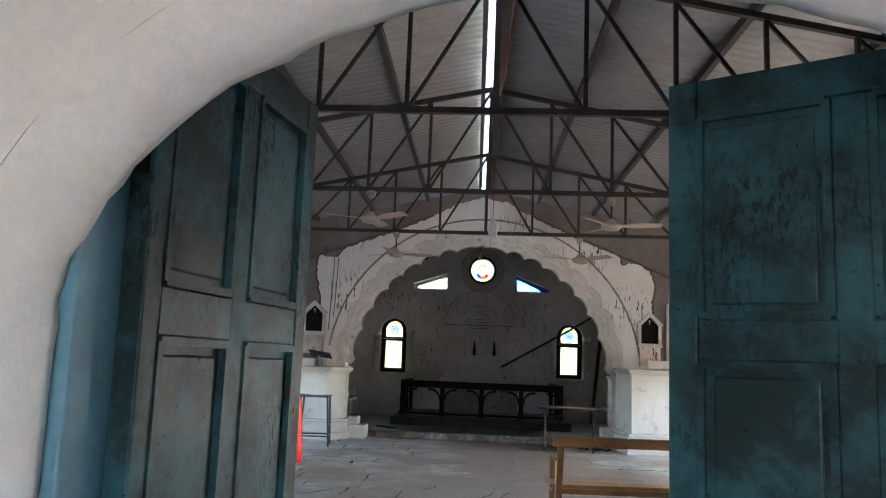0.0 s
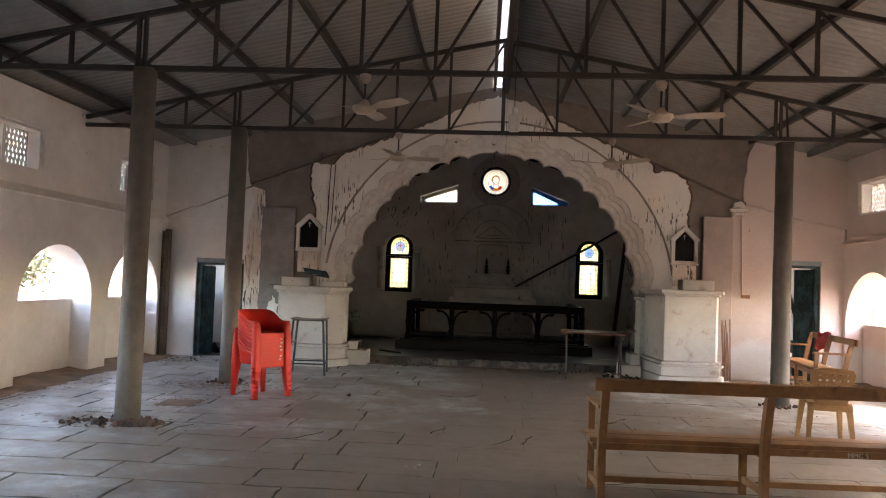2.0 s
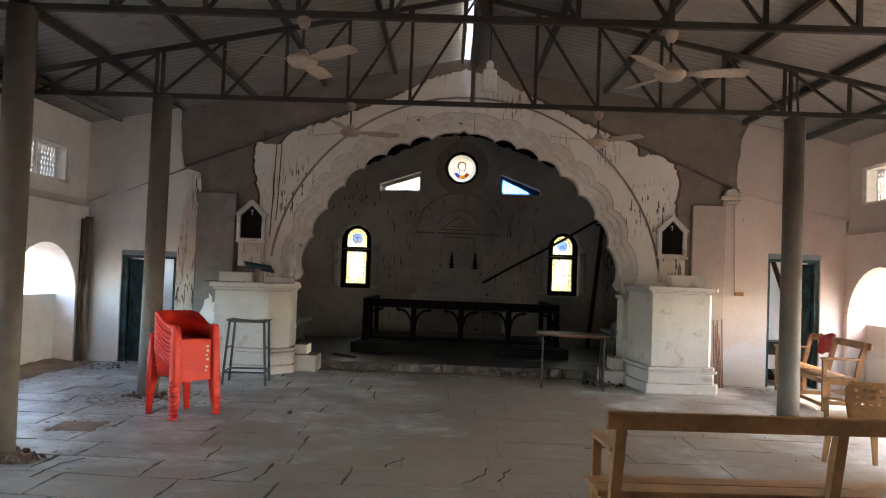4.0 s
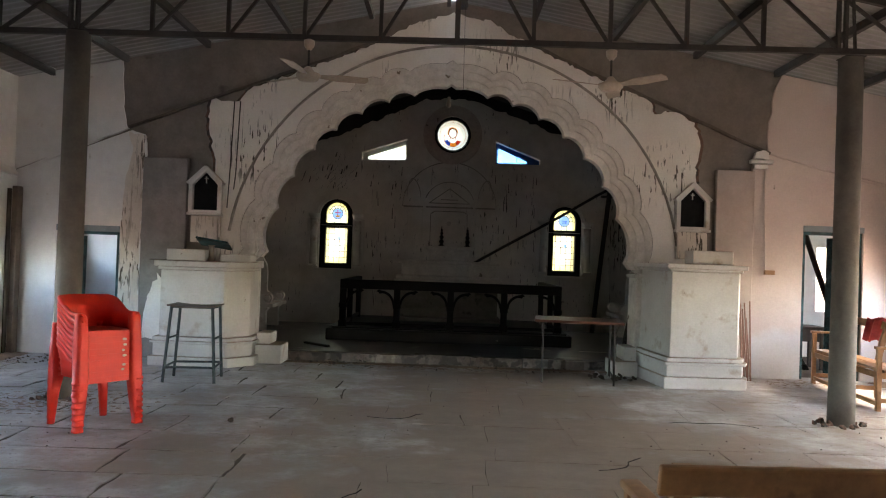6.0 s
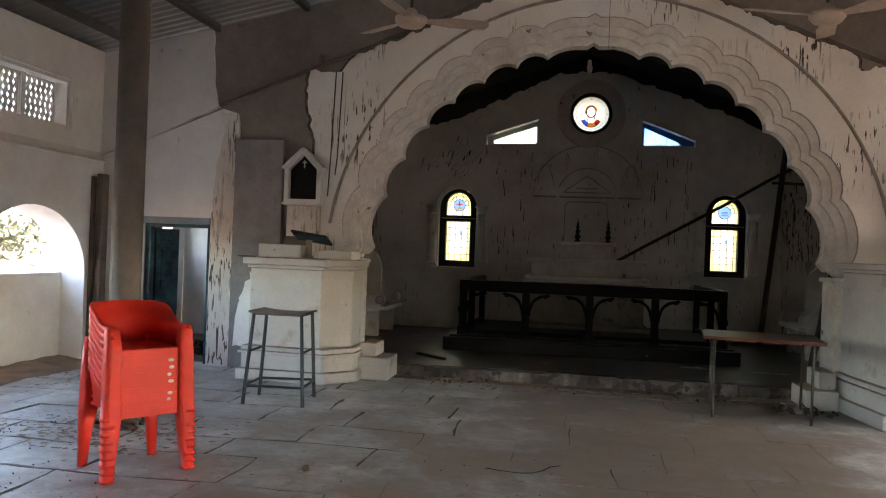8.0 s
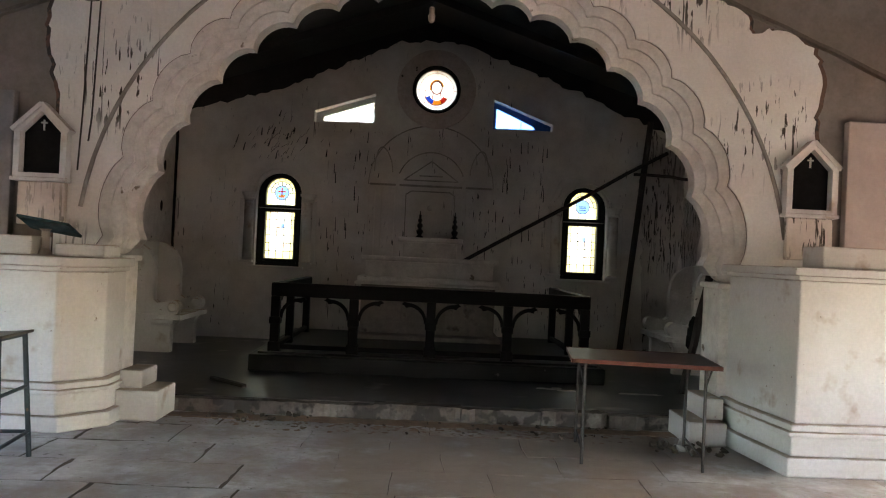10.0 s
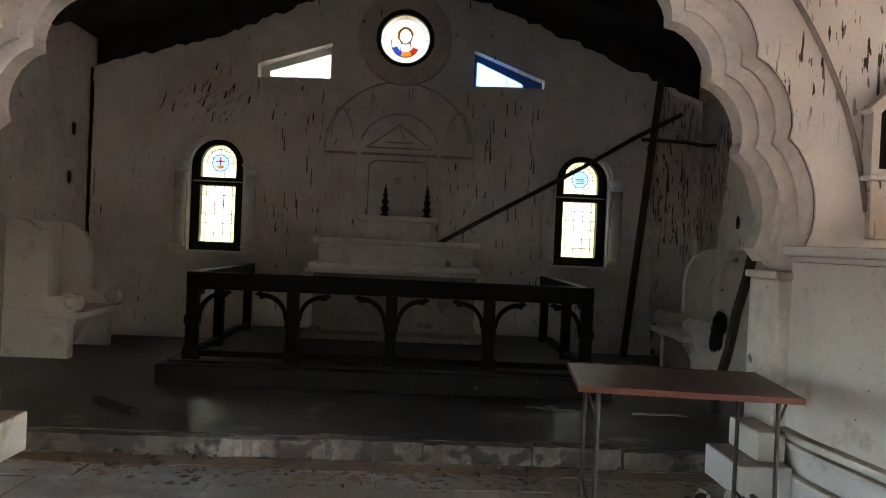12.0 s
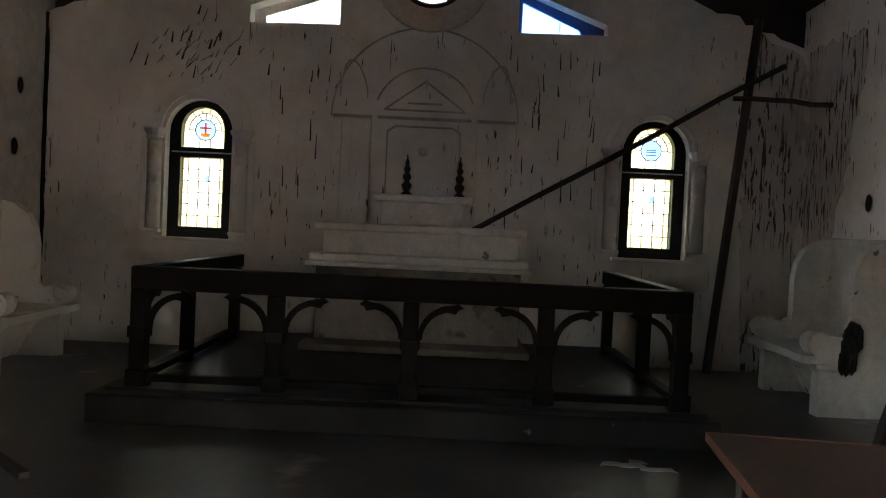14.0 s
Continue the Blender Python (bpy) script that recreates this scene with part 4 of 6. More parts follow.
def side_door(name, x0, x1, z, leaf_hinge, angle, label):
    """A doorway frame in the arch wall with one plank leaf standing open into the room behind."""
    d = tagged(new(name), label, "door", kind="structure")
    bm = bmesh.new()
    for a, b in ((x0, x0 + 0.06), (x1 - 0.06, x1)):
        add_box(bm, a, b, YA + 0.06, YA + 0.16, 0, z)
    add_box(bm, x0 + 0.06, x1 - 0.06, YA + 0.06, YA + 0.16, z - 0.07, z)
    part("door_frame", bm, blue_door, d)
    part("lintel", box(x0, x1, YA - 0.015, YA + 0.0395, z - 0.03, z + 0.05, 0.004), surface("grey_blue_lintel_paint", (0.25, 0.30, 0.33), (0.18, 0.22, 0.24), 0.7), d)
    w = (x1 - x0) / 2 - 0.02
    leaf = part("door_leaf", box(0, w, -0.02, 0.02, 0.02, z - 0.09, 0.004), blue_door, d)
    leaf.matrix_world = pose(leaf_hinge, YA + 0.20, 0, 0, 0, angle)
    for za, zb in ((0.2, z * 0.45), (z * 0.52, z - 0.25)):
        part("panel", box(0.09, w - 0.08, -0.026, 0.026, za, zb, 0.006), blue_door, leaf)
    return d


side_door("door_2", DL0, DL1, DLZ, DL0 + 0.05, 78, "low teal side door standing open beside the pulpit")
side_door("door_3", DR0, DR1, DRZ, DR1 - 0.05, 118, "dark teal side door standing open into a side room")

# ---- entrance door ----
def door_leaf(hinge, angle, s, name):
    """A panelled leaf of the double door, hinged at its origin; s turns it for the other side."""
    d = tagged(new(name), "worn teal double-door leaf with raised panels, standing open", "door", kind="structure")
    d.matrix_world = pose(hinge[0], hinge[1], 0, 0, 0, angle)
    w, h, t = 0.711, 2.14, 0.045
    rows = ((0.16, 0.72), (0.80, 1.524), (1.612, 2.06))
    cols = ((0.053, 0.309), (0.379, 0.648))
    for a, b in ((0, 0.053), (0.648, w)):
        part("stile", box(a, b, -t / 2, t / 2, 0.01, h, 0.004), blue_door, d)
    part("mid_stile", box(0.310, 0.378, -t / 2 + 0.001, t / 2 - 0.001, 0.16, 2.06, 0.004), blue_door, d)
    for za, zb in ((0.01, 0.159), (0.721, 0.799), (1.525, 1.611), (2.061, h)):
        part("rail", box(0.0535, 0.6475, -t / 2 + 0.0015, t / 2 - 0.0015, za, zb, 0.004), blue_door, d)
    for za, zb in rows:
        for a, b in cols:
            bm = bmesh.new()
            add_box(bm, a - 0.006, b + 0.006, -0.008, 0.008, za - 0.006, zb + 0.006)
            add_box(bm, a + 0.03, b - 0.03, -0.014, 0.014, za + 0.03, zb - 0.03, 0.005)
            field = part("panel", bm, blue_door, d)
            bm = bmesh.new()
            for yy in (-t / 2 + 0.004, t / 2 - 0.004):
                add_path(bm, [(a + 0.007, yy, za + 0.007), (b - 0.007, yy, za + 0.007), (b - 0.007, yy, zb - 0.007), (a + 0.007, yy, zb - 0.007), (a + 0.007, yy, za + 0.007)], 0.016, 0.016)
            part("bead", bm, blue_door, field)
    for z in (0.25, 1.05, 1.85):
        part("hinge", lathe([(0.012, z - 0.06), (0.012, z + 0.06)], 8), black_iron, d)
    return d


door_leaf((-0.564, 1.275), 80.6, 1, "door_1")
door_leaf((1.019, 1.377), 146, -1, "door_1_second")
frame_1 = tagged(new("door_frame_1"), "sky-blue painted wooden frame of the entrance door", "door frame", kind="structure")
for a, b in ((DC - 0.835, DC - 0.803), (DC + 0.80, DC + 0.838)):
    part("jamb", box(a, b, YF0 + 0.104, YF1 - 0.01, -0.01, 2.18, 0.006), blue_frame, frame_1)
part("head", box(DC - 0.835, DC + 0.838, YF0 + 0.104, YF1 - 0.01, 2.181, 2.218, 0.004), blue_frame, frame_1)

# ---- windows of the end wall ----
def pane(u0, u1, v0, v1, material, parent, y=YE + 0.215):
    ob = part("pane", box(u0, u1, y - 0.003, y + 0.003, v0, v1), material, parent)
    ob.visible_shadow = False
    return ob


def lancet(name, xc):
    w = tagged(new(name), "black-framed round-headed window of leaded stained glass", "window", kind="structure")
    y0, y1 = YE + 0.17, YE + 0.25
    gw, zs = 0.215, 2.28
    outer = [(xc - 0.328, 1.195), (xc + 0.328, 1.195), (xc + 0.328, 2.24)] + arc(xc, 2.24, 0.328, 0.328, 0, 180, 16)[1:-1] + [(xc - 0.328, 2.24)]
    low = [(xc - gw, 1.30), (xc + gw, 1.30), (xc + gw, 2.0), (xc - gw, 2.0)]
    top = [(xc - gw, 2.10), (xc + gw, 2.10), (xc + gw, zs)] + arc(xc, zs, gw, 0.225, 0, 180, 14)[1:-1] + [(xc - gw, zs)]
    sash = part("window_frame", slab([outer, low, top], y0 - 0.05, y1, on_y), black_paint, w)
    # the transom's highlight, put in as a white strip
    part("transom", box(xc - 0.30, xc + 0.30, y0 - 0.075, y0 - 0.052, 2.043, 2.056, 0.003), white_frame_paint, sash, "thin white bar for the highlight on the transom")
    bm = bmesh.new()
    add_path(bm, [(xc - 0.27, y0 - 0.056, 1.25), (xc + 0.27, y0 - 0.056, 1.25)], 0.03, 0.03)
    part("bottom_bar", bm, black_paint, sash)
    # lower light: yellow border strips and clear quarries
    us = [xc - gw, xc - gw + 0.055, xc - 0.055, xc + 0.055, xc + gw - 0.055, xc + gw]
    vs = [1.30 + 0.70 * i / 6 for i in range(7)]
    for i in range(5):
        for j in range(6):
            pane(us[i] + 0.003, us[i + 1] - 0.003, vs[j] + 0.003, vs[j + 1] - 0.003, yellow_glass if i in (0, 4) or j == 0 else (pale_glass if (i * 3 + j * 5) % 7 == 0 else clear_glass), w)
    pane(xc + 0.005, xc + 0.05, 1.76, 1.83, sky_glass, w, YE + 0.205)
    lead = bmesh.new()
    for u in us:
        add_bar(lead, (u, YE + 0.212, 1.30), (u, YE + 0.212, 2.0), 0.008, 0.012)
    for v in vs:
        add_bar(lead, (xc - gw, YE + 0.212, v), (xc + gw, YE + 0.212, v), 0.012, 0.008)
    # head: yellow border, blue roundel with a cross over a crown
    cz, r = 2.285, 0.105
    ring = arc(xc, zs, gw, 0.225, 0, 180, 14)
    inner = arc(xc, zs, gw - 0.05, 0.175, 0, 180, 14)
    for i in range(0, 14, 2):
        ob = part("pane", slab([[ring[i], ring[i + 1], ring[i + 2], inner[i + 2], inner[i + 1], inner[i]]], YE + 0.212, YE + 0.218, on_y), yellow_glass, w)
        ob.visible_shadow = False
        add_bar(lead, (ring[i][0], YE + 0.21, ring[i][1]), (inner[i][0], YE + 0.21, inner[i][1]), 0.008, 0.008)
    for a, b in ((xc - gw, xc - gw + 0.05), (xc + gw - 0.05, xc + gw)):
        pane(a, b, 2.10, zs, yellow_glass, w)
    field = [(xc - gw + 0.052, 2.10), (xc + gw - 0.052, 2.10)] + inner
    ob = part("pane", slab([field, arc(xc, cz, r, r, 0, 345, 23)], YE + 0.212, YE + 0.218, on_y), head_glass, w)
    ob.visible_shadow = False
    ob = part("pane", slab([arc(xc, cz, r, r, 0, 345, 23)], YE + 0.213, YE + 0.217, on_y), roundel_glass, w)
    ob.visible_shadow = False
    for a in range(0, 360, 30):
        add_bar(lead, (xc + r * math.cos(radians(a)), YE + 0.21, cz + r * math.sin(radians(a))), (xc + r * math.cos(radians(a + 30)), YE + 0.21, cz + r * math.sin(radians(a + 30))), 0.009, 0.009)
    for u, v in ((0, 1), (1, 0), (-1, 0)):
        add_bar(lead, (xc + r * u, YE + 0.21, cz + r * v), (xc + (gw - 0.05) * u, YE + 0.21, cz + (0.175 if v else 0) * v), 0.008, 0.008)
    for u in (-0.055, 0.055):
        add_bar(lead, (xc + u, YE + 0.21, 2.10), (xc + u, YE + 0.21, cz - 0.09), 0.008, 0.008)
    add_path(lead, [(u, YE + 0.21, v) for u, v in inner], 0.009)
    for a in (35, 65, 115, 145):
        c, q = math.cos(radians(a)), math.sin(radians(a))
        add_bar(lead, (xc + r * c, YE + 0.21, cz + r * q), (xc + (gw - 0.05) * c, YE + 0.21, zs + 0.175 * q), 0.008)
    part("lead_cames", lead, black_paint, w)
    if xc < 0:
        bm = bmesh.new()
        add_bar(bm, (xc, YE + 0.206, cz - 0.03), (xc, YE + 0.206, cz + 0.075), 0.018, 0.006)
        add_bar(bm, (xc - 0.06, YE + 0.206, cz + 0.02), (xc + 0.06, YE + 0.206, cz + 0.02), 0.006, 0.018)
        part("cross", bm, red_glass, w)
        part("crown", slab([[(xc - 0.04, cz - 0.07), (xc + 0.04, cz - 0.07), (xc + 0.05, cz - 0.02), (xc + 0.022, cz - 0.04), (xc, cz - 0.015), (xc - 0.022, cz - 0.04), (xc - 0.05, cz - 0.02)]], YE + 0.203, YE + 0.207, on_y), orange_glass, w)
    else:
        for dz in (-0.05, -0.02, 0.0):
            part("bar", box(xc - 0.05, xc + 0.05, YE + 0.204, YE + 0.208, cz + dz, cz + dz + 0.012), blue_glass, w)
    # plaster surround: half-round shafts, capitals, cusped hood, sill
    for s in (-1, 1):
        u = xc + s * 0.43
        part("shaft", lathe([(0.075, 1.27), (0.07, 2.14)], 18, Matrix.Translation((u, YE, 0)) @ Matrix.Diagonal((1, 0.8, 1, 1))), stone_white, w, smooth=True)
        part("outer_strip", box(u + s * 0.10 - 0.03, u + s * 0.10 + 0.03, YE - 0.02, YE - 0.0005, 1.25, 2.16, 0.006), stone_white, w)
        part("capital", lathe([(0.07, 2.14), (0.09, 2.17), (0.085, 2.19), (0.12, 2.25), (0.12, 2.27)], 12, Matrix.Translation((u, YE, 0)) @ Matrix.Diagonal((1, 0.8, 1, 1))), stone_white, w)
        part("base", box(u - 0.09, u + 0.09, YE - 0.09, YE - 0.0005, 1.235, 1.272, 0.008), stone_white, w)
    part("window_sill", box(xc - 0.40, xc + 0.40, YE - 0.07, YE - 0.0005, 1.165, 1.20, 0.008), stone_white, w)
    for k, rr in enumerate((0.42, 0.50)):
        pts = []
        for i in range(49):
            a = 180 * i / 48
            q = rr + 0.035 * abs(math.sin(radians(a * 3.5)))
            pts.append((xc + q * math.cos(radians(a)), 2.26 + q * math.sin(radians(a))))
        inn = [(xc + (rr - 0.06) * math.cos(radians(180 * i / 48)), 2.26 + (rr - 0.06) * math.sin(radians(180 * i / 48))) for i in range(48, -1, -1)]
        part("hood", slab([pts + inn], YE - (0.045 if k == 0 else 0.025), YE - 0.0005, on_y), chancel_wall, w)
    return w


lancet("window_1", W1)
lancet("window_2", W2)

rose = tagged(new("window_3"), "round stained-glass window in a black ring and plaster rim", "window", kind="structure")
rx, rz = ROSE


def rim(r0, r1, y0, y1, n=40):
    return slab([arc(rx, rz, r1, r1, 0, 360 - 360 / n, n - 1), arc(rx, rz, r0, r0, 0, 360 - 360 / n, n - 1)], y0, y1, on_y)


part("plaster_rim", rim(0.36, 0.58, YE - 0.06, YE - 0.0005), surface("pinkish_rim_plaster", (0.64, 0.55, 0.49), (0.48, 0.40, 0.35), 0.88, 2, 40, (0.06, 0.05, 0.04), (0.68, 0.7), 9), rose)
part("ring_frame", rim(0.30, 0.358, YE - 0.01, YE + 0.12), black_paint, rose)
for i in range(12):
    a0 = i * 30
    seg = arc(rx, rz, 0.30, 0.30, a0, a0 + 30, 4)
    inn = arc(rx, rz, 0.20, 0.20, a0 + 30, a0, 4)
    ob = part("pane", slab([seg + inn], YE + 0.05, YE + 0.056, on_y), rose_glass, rose)
    ob.visible_shadow = False


def rose_piece(loop, material, dy=0.0):
    ob = part("pane", slab([loop], YE + 0.048 - dy, YE + 0.054 - dy, on_y), material, rose)
    ob.visible_shadow = False


rose_piece(arc(rx, rz, 0.20, 0.20, 0, 345, 23), tinted_glass("near_clear_glass", (0.46, 0.43, 0.37)))
rose_piece(arc(rx, rz - 0.05, 0.17, 0.17, 200, 250, 8) + arc(rx, rz - 0.05, 0.105, 0.10, 250, 200, 8), blue_glass, 0.008)
rose_piece(arc(rx, rz - 0.05, 0.17, 0.17, 250, 300, 8) + arc(rx, rz - 0.05, 0.105, 0.10, 300, 250, 8), orange_glass, 0.008)
rose_piece(arc(rx, rz - 0.05, 0.17, 0.17, 300, 338, 8) + arc(rx, rz - 0.05, 0.105, 0.10, 338, 300, 8), red_glass, 0.008)
rose_piece(arc(rx, rz + 0.04, 0.105, 0.12, 10, 200, 14) + arc(rx, rz + 0.04, 0.08, 0.095, 200, 10, 14), orange_glass, 0.008)
bm = bmesh.new()
for cz, r, w in ((0.04, 0.08, 0.016), (0.0, 0.255, 0.005)):
    add_path(bm, [(u, YE + 0.036, v) for u, v in arc(rx, rz + cz, r, r * 1.2 if r < 0.1 else r, 0, 360, 24)], w)
add_path(bm, [(u, YE + 0.036, v) for u, v in arc(rx, rz - 0.05, 0.172, 0.172, 160, 340, 16)], 0.012)
for u in (-0.045, 0.055):
    add_bar(bm, (rx + u, YE + 0.036, rz - 0.02), (rx + u * 1.3, YE + 0.036, rz - 0.13), 0.012)
for a in range(0, 360, 90):
    c, s = math.cos(radians(a)), math.sin(radians(a))
    add_bar(bm, (rx + 0.255 * c, YE + 0.044, rz + 0.255 * s), (rx + 0.30 * c, YE + 0.044, rz + 0.30 * s), 0.006)
part("lead_cames", bm, surface("rust_red_lead", (0.20, 0.05, 0.03), (0.14, 0.035, 0.02), 0.6), rose)


def corner_light(name, loop, glass_loop, frame_mat, glass, label):
    w = tagged(new(name), label, "window", kind="structure")
    cx = sum(p[0] for p in loop) / 4
    part("frame", slab([loop, glass_loop], YE + 0.16, YE + 0.20, on_y), frame_mat, w)
    ob = part("pane", slab([glass_loop], YE + 0.178, YE + 0.184, on_y), glass, w)
    ob.visible_shadow = False
    part("mullion", box(cx - 0.02, cx - 0.005, YE + 0.165, YE + 0.176, 3.42, 3.52), frame_mat, w)
    return w


corner_light("window_4", [(-1.655, 3.345), (-0.775, 3.365), (-0.775, 3.795), (-1.655, 3.505)], [(-1.54, 3.39), (-0.80, 3.40), (-0.80, 3.70), (-1.54, 3.45)], white_frame_paint, clear_glass, "white-framed sloping corner window with milky glass")
corner_light("window_5", [(0.985, 3.365), (1.855, 3.375), (1.855, 3.465), (0.985, 3.795)], [(1.03, 3.40), (1.62, 3.41), (1.60, 3.45), (1.03, 3.70)], blue_window_paint, tinted_glass("bluish_glass", (0.34, 0.56, 0.80)), "blue-painted sloping corner window with milky glass")

# ---- reredos relief on the end wall ----
reredos = thing("reredos", "plaster relief of arches and a pediment above the altar", "relief")
RX = 0.10


def relief(name, pts, w=0.010, d=0.018):
    bm = bmesh.new()
    add_path(bm, [(u, YE - d / 2 + 0.002, v) for u, v in pts], w, d)
    for u, v in pts:
        add_box(bm, u - w / 2.4, u + w / 2.4, YE - d + 0.004, YE, v - w / 2.4, v + w / 2.4)
    return part(name, bm, relief_dark, reredos)


relief("outer_arch", arc(RX, 2.47, 0.92, 0.89, 0, 180, 30))
relief("inner_arch", arc(RX, 2.47, 0.50, 0.50, 20, 160, 20))
for s in (-1, 1):
    relief("side_arch", [(RX + s * (0.74 - 0.17 * math.cos(radians(t))), 2.66 + 0.36 * math.sin(radians(t)) * (1 - 0.25 * math.cos(radians(t)) ** 2)) for t in range(0, 91, 15)], 0.012)
    relief("side_arch", [(RX + s * (0.74 + 0.10 * math.cos(radians(t))), 2.66 + 0.36 * math.sin(radians(t))) for t in range(90, -1, -15)], 0.012)
    relief("springer", [(RX + s * 0.52, 2.47), (RX + s * 0.90, 2.47)], 0.013, 0.03)
    part("pilaster", box(RX + s * 0.62 - 0.10, RX + s * 0.62 + 0.10, YE - 0.035, YE - 0.0005, 1.35, 2.45, 0.008), chancel_wall, reredos)
    part("pilaster", box(RX + s * 0.86 - 0.05, RX + s * 0.86 + 0.05, YE - 0.025, YE - 0.0005, 1.35, 2.45, 0.006), chancel_wall, reredos)
relief("pediment", [(RX - 0.40, 2.55), (RX + 0.40, 2.55), (RX, 2.84), (RX - 0.40, 2.55)])
relief("pediment_step", [(RX - 0.17, 2.62), (RX + 0.17, 2.62)], 0.012)
relief("cornice", [(RX - 0.46, 2.47), (RX + 0.46, 2.47)], 0.013, 0.03)
relief("niche_frame", [(RX - 0.36, 1.70), (RX - 0.36, 2.34), (RX - 0.28, 2.39), (RX + 0.28, 2.39), (RX + 0.36, 2.34), (RX + 0.36, 1.70)], 0.014)
part("boss", lathe([(0.045, 0), (0.04, 0.02), (0.02, 0.03)], 14, Matrix.Translation((RX + 0.0, YE, 2.15)) @ pose(0, 0, 0, 90)), chancel_plain, reredos)

# ---- altar ----
altar = thing("altar", "whitewashed stepped masonry altar against the end wall", "altar")
AXC = 0.13
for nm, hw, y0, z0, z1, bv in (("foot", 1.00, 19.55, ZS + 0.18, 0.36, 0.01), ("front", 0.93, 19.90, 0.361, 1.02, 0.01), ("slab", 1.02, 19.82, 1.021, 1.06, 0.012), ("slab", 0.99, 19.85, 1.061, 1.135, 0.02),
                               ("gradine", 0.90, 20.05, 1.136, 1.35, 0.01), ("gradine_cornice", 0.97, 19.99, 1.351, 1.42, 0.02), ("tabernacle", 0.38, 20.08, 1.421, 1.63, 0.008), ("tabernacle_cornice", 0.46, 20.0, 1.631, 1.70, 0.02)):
    # below the slab the darker tone puts shade into the colour
    part(nm, box(AXC - hw, AXC + hw, y0, YE - 0.036 if z0 > 1.3 else YE - 0.001, z0, z1, bv), altar_shaded if z0 < 0.9 else arch_mould, altar)
for i in range(3):
    u = AXC - 0.60 + i * 0.60
    part("front_panel", box(u - 0.24, u + 0.24, 19.885, 19.90, 0.52, 0.96, 0.006), altar_shaded, altar)


def candlestick(x):
    c = thing("candlestick", "black turned wooden candlestick on the altar", "candlestick", pose(x, 20.25, 1.70), group="candlesticks on the altar")
    stem = part("stem", lathe([(0.055, 0), (0.055, 0.015), (0.025, 0.04), (0.045, 0.075), (0.05, 0.10), (0.022, 0.13), (0.04, 0.165), (0.042, 0.185), (0.018, 0.215), (0.034, 0.25), (0.016, 0.28), (0.022, 0.30)], 14), black_iron, c, smooth=True)
    part("spike", lathe([(0.016, 0.30), (0.02, 0.32), (0.008, 0.34), (0.006, 0.385)], 10), black_iron, stem)
    return c


candlestick(-0.03)
candlestick(0.47)

# ---- communion rail on its dais ----
dais = thing("dais", "near-black low stone dais under the altar rail", "dais")
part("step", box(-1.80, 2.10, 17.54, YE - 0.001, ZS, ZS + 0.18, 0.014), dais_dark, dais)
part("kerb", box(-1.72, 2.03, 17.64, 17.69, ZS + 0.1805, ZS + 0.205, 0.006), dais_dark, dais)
rail = thing("altar_rail", "dark stained wooden altar rail with bracketed posts", "rail")
ZR = ZS + 0.181
RX0, RX1, RYF, RYB = -1.57, 1.90, 17.80, 20.2
part("front_top_rail", box(RX0 - 0.05, RX1 + 0.05, RYF - 0.06, RYF + 0.06, 0.93, 1.08, 0.012), dark_wood, rail)
part("front_bottom_rail", box(RX0, RX1, RYF - 0.03, RYF + 0.03, ZR + 0.04, ZR + 0.09, 0.006), dark_wood, rail)
for x in (RX0, RX1):
    part("side_top_rail", box(x - 0.05, x + 0.05, RYF + 0.061, RYB, 0.955, 1.078, 0.012), dark_wood, rail)
    part("side_bottom_rail", box(x - 0.03, x + 0.03, RYF + 0.04, RYB, ZR + 0.04, ZR + 0.09, 0.006), dark_wood, rail)
    for y in (18.75, RYB - 0.1):
        part("post", box(x - 0.045, x + 0.045, y - 0.045, y + 0.045, ZR, 0.954, 0.006), dark_wood, rail)


def bracket(x, y, sx, sy):
    """A curved bracket with a leaf-shaped end under the top rail."""
    outer = [(0.045 + 0.22 * (1 - math.cos(radians(90 * i / 8))), 0.70 + 0.215 * math.sin(radians(90 * i / 8))) for i in range(9)]
    leaf = [(0.30, 0.928), (0.335, 0.90), (0.30, 0.885), (0.285, 0.86), (0.25, 0.875)]
    inner = [(0.045 + 0.19 * (1 - math.cos(radians(90 * i / 8))) + 0.03, 0.685 + 0.19 * math.sin(radians(90 * i / 8))) for i in range(8, -1, -1)]
    bm = slab([outer + leaf + inner], -0.02, 0.02, lambda u, v, d: (x + sx * u + sy * d, y + sy * u + sx * d, v))
    part("bracket", bm, dark_wood, rail)


for i, x in enumerate((RX0, RX0 + 0.87, RX0 + 1.735, RX0 + 2.60, RX1)):
    stem = part("post", box(x - 0.05, x + 0.05, RYF - 0.05, RYF + 0.05, ZR, 0.929, 0.008), dark_wood, rail)
    part("collar", box(x - 0.062, x + 0.062, RYF - 0.062, RYF + 0.062, 0.62, 0.70, 0.01), dark_wood, stem)
    part("foot", box(x - 0.065, x + 0.065, RYF - 0.065, RYF + 0.065, ZR, ZR + 0.12, 0.01), dark_wood, stem)
    if x > RX0:
        bracket(x, RYF, -1, 0)
    if x < RX1:
        bracket(x, RYF, 1, 0)
for x in (RX0, RX1):
    bracket(x, RYF, 0, 1)


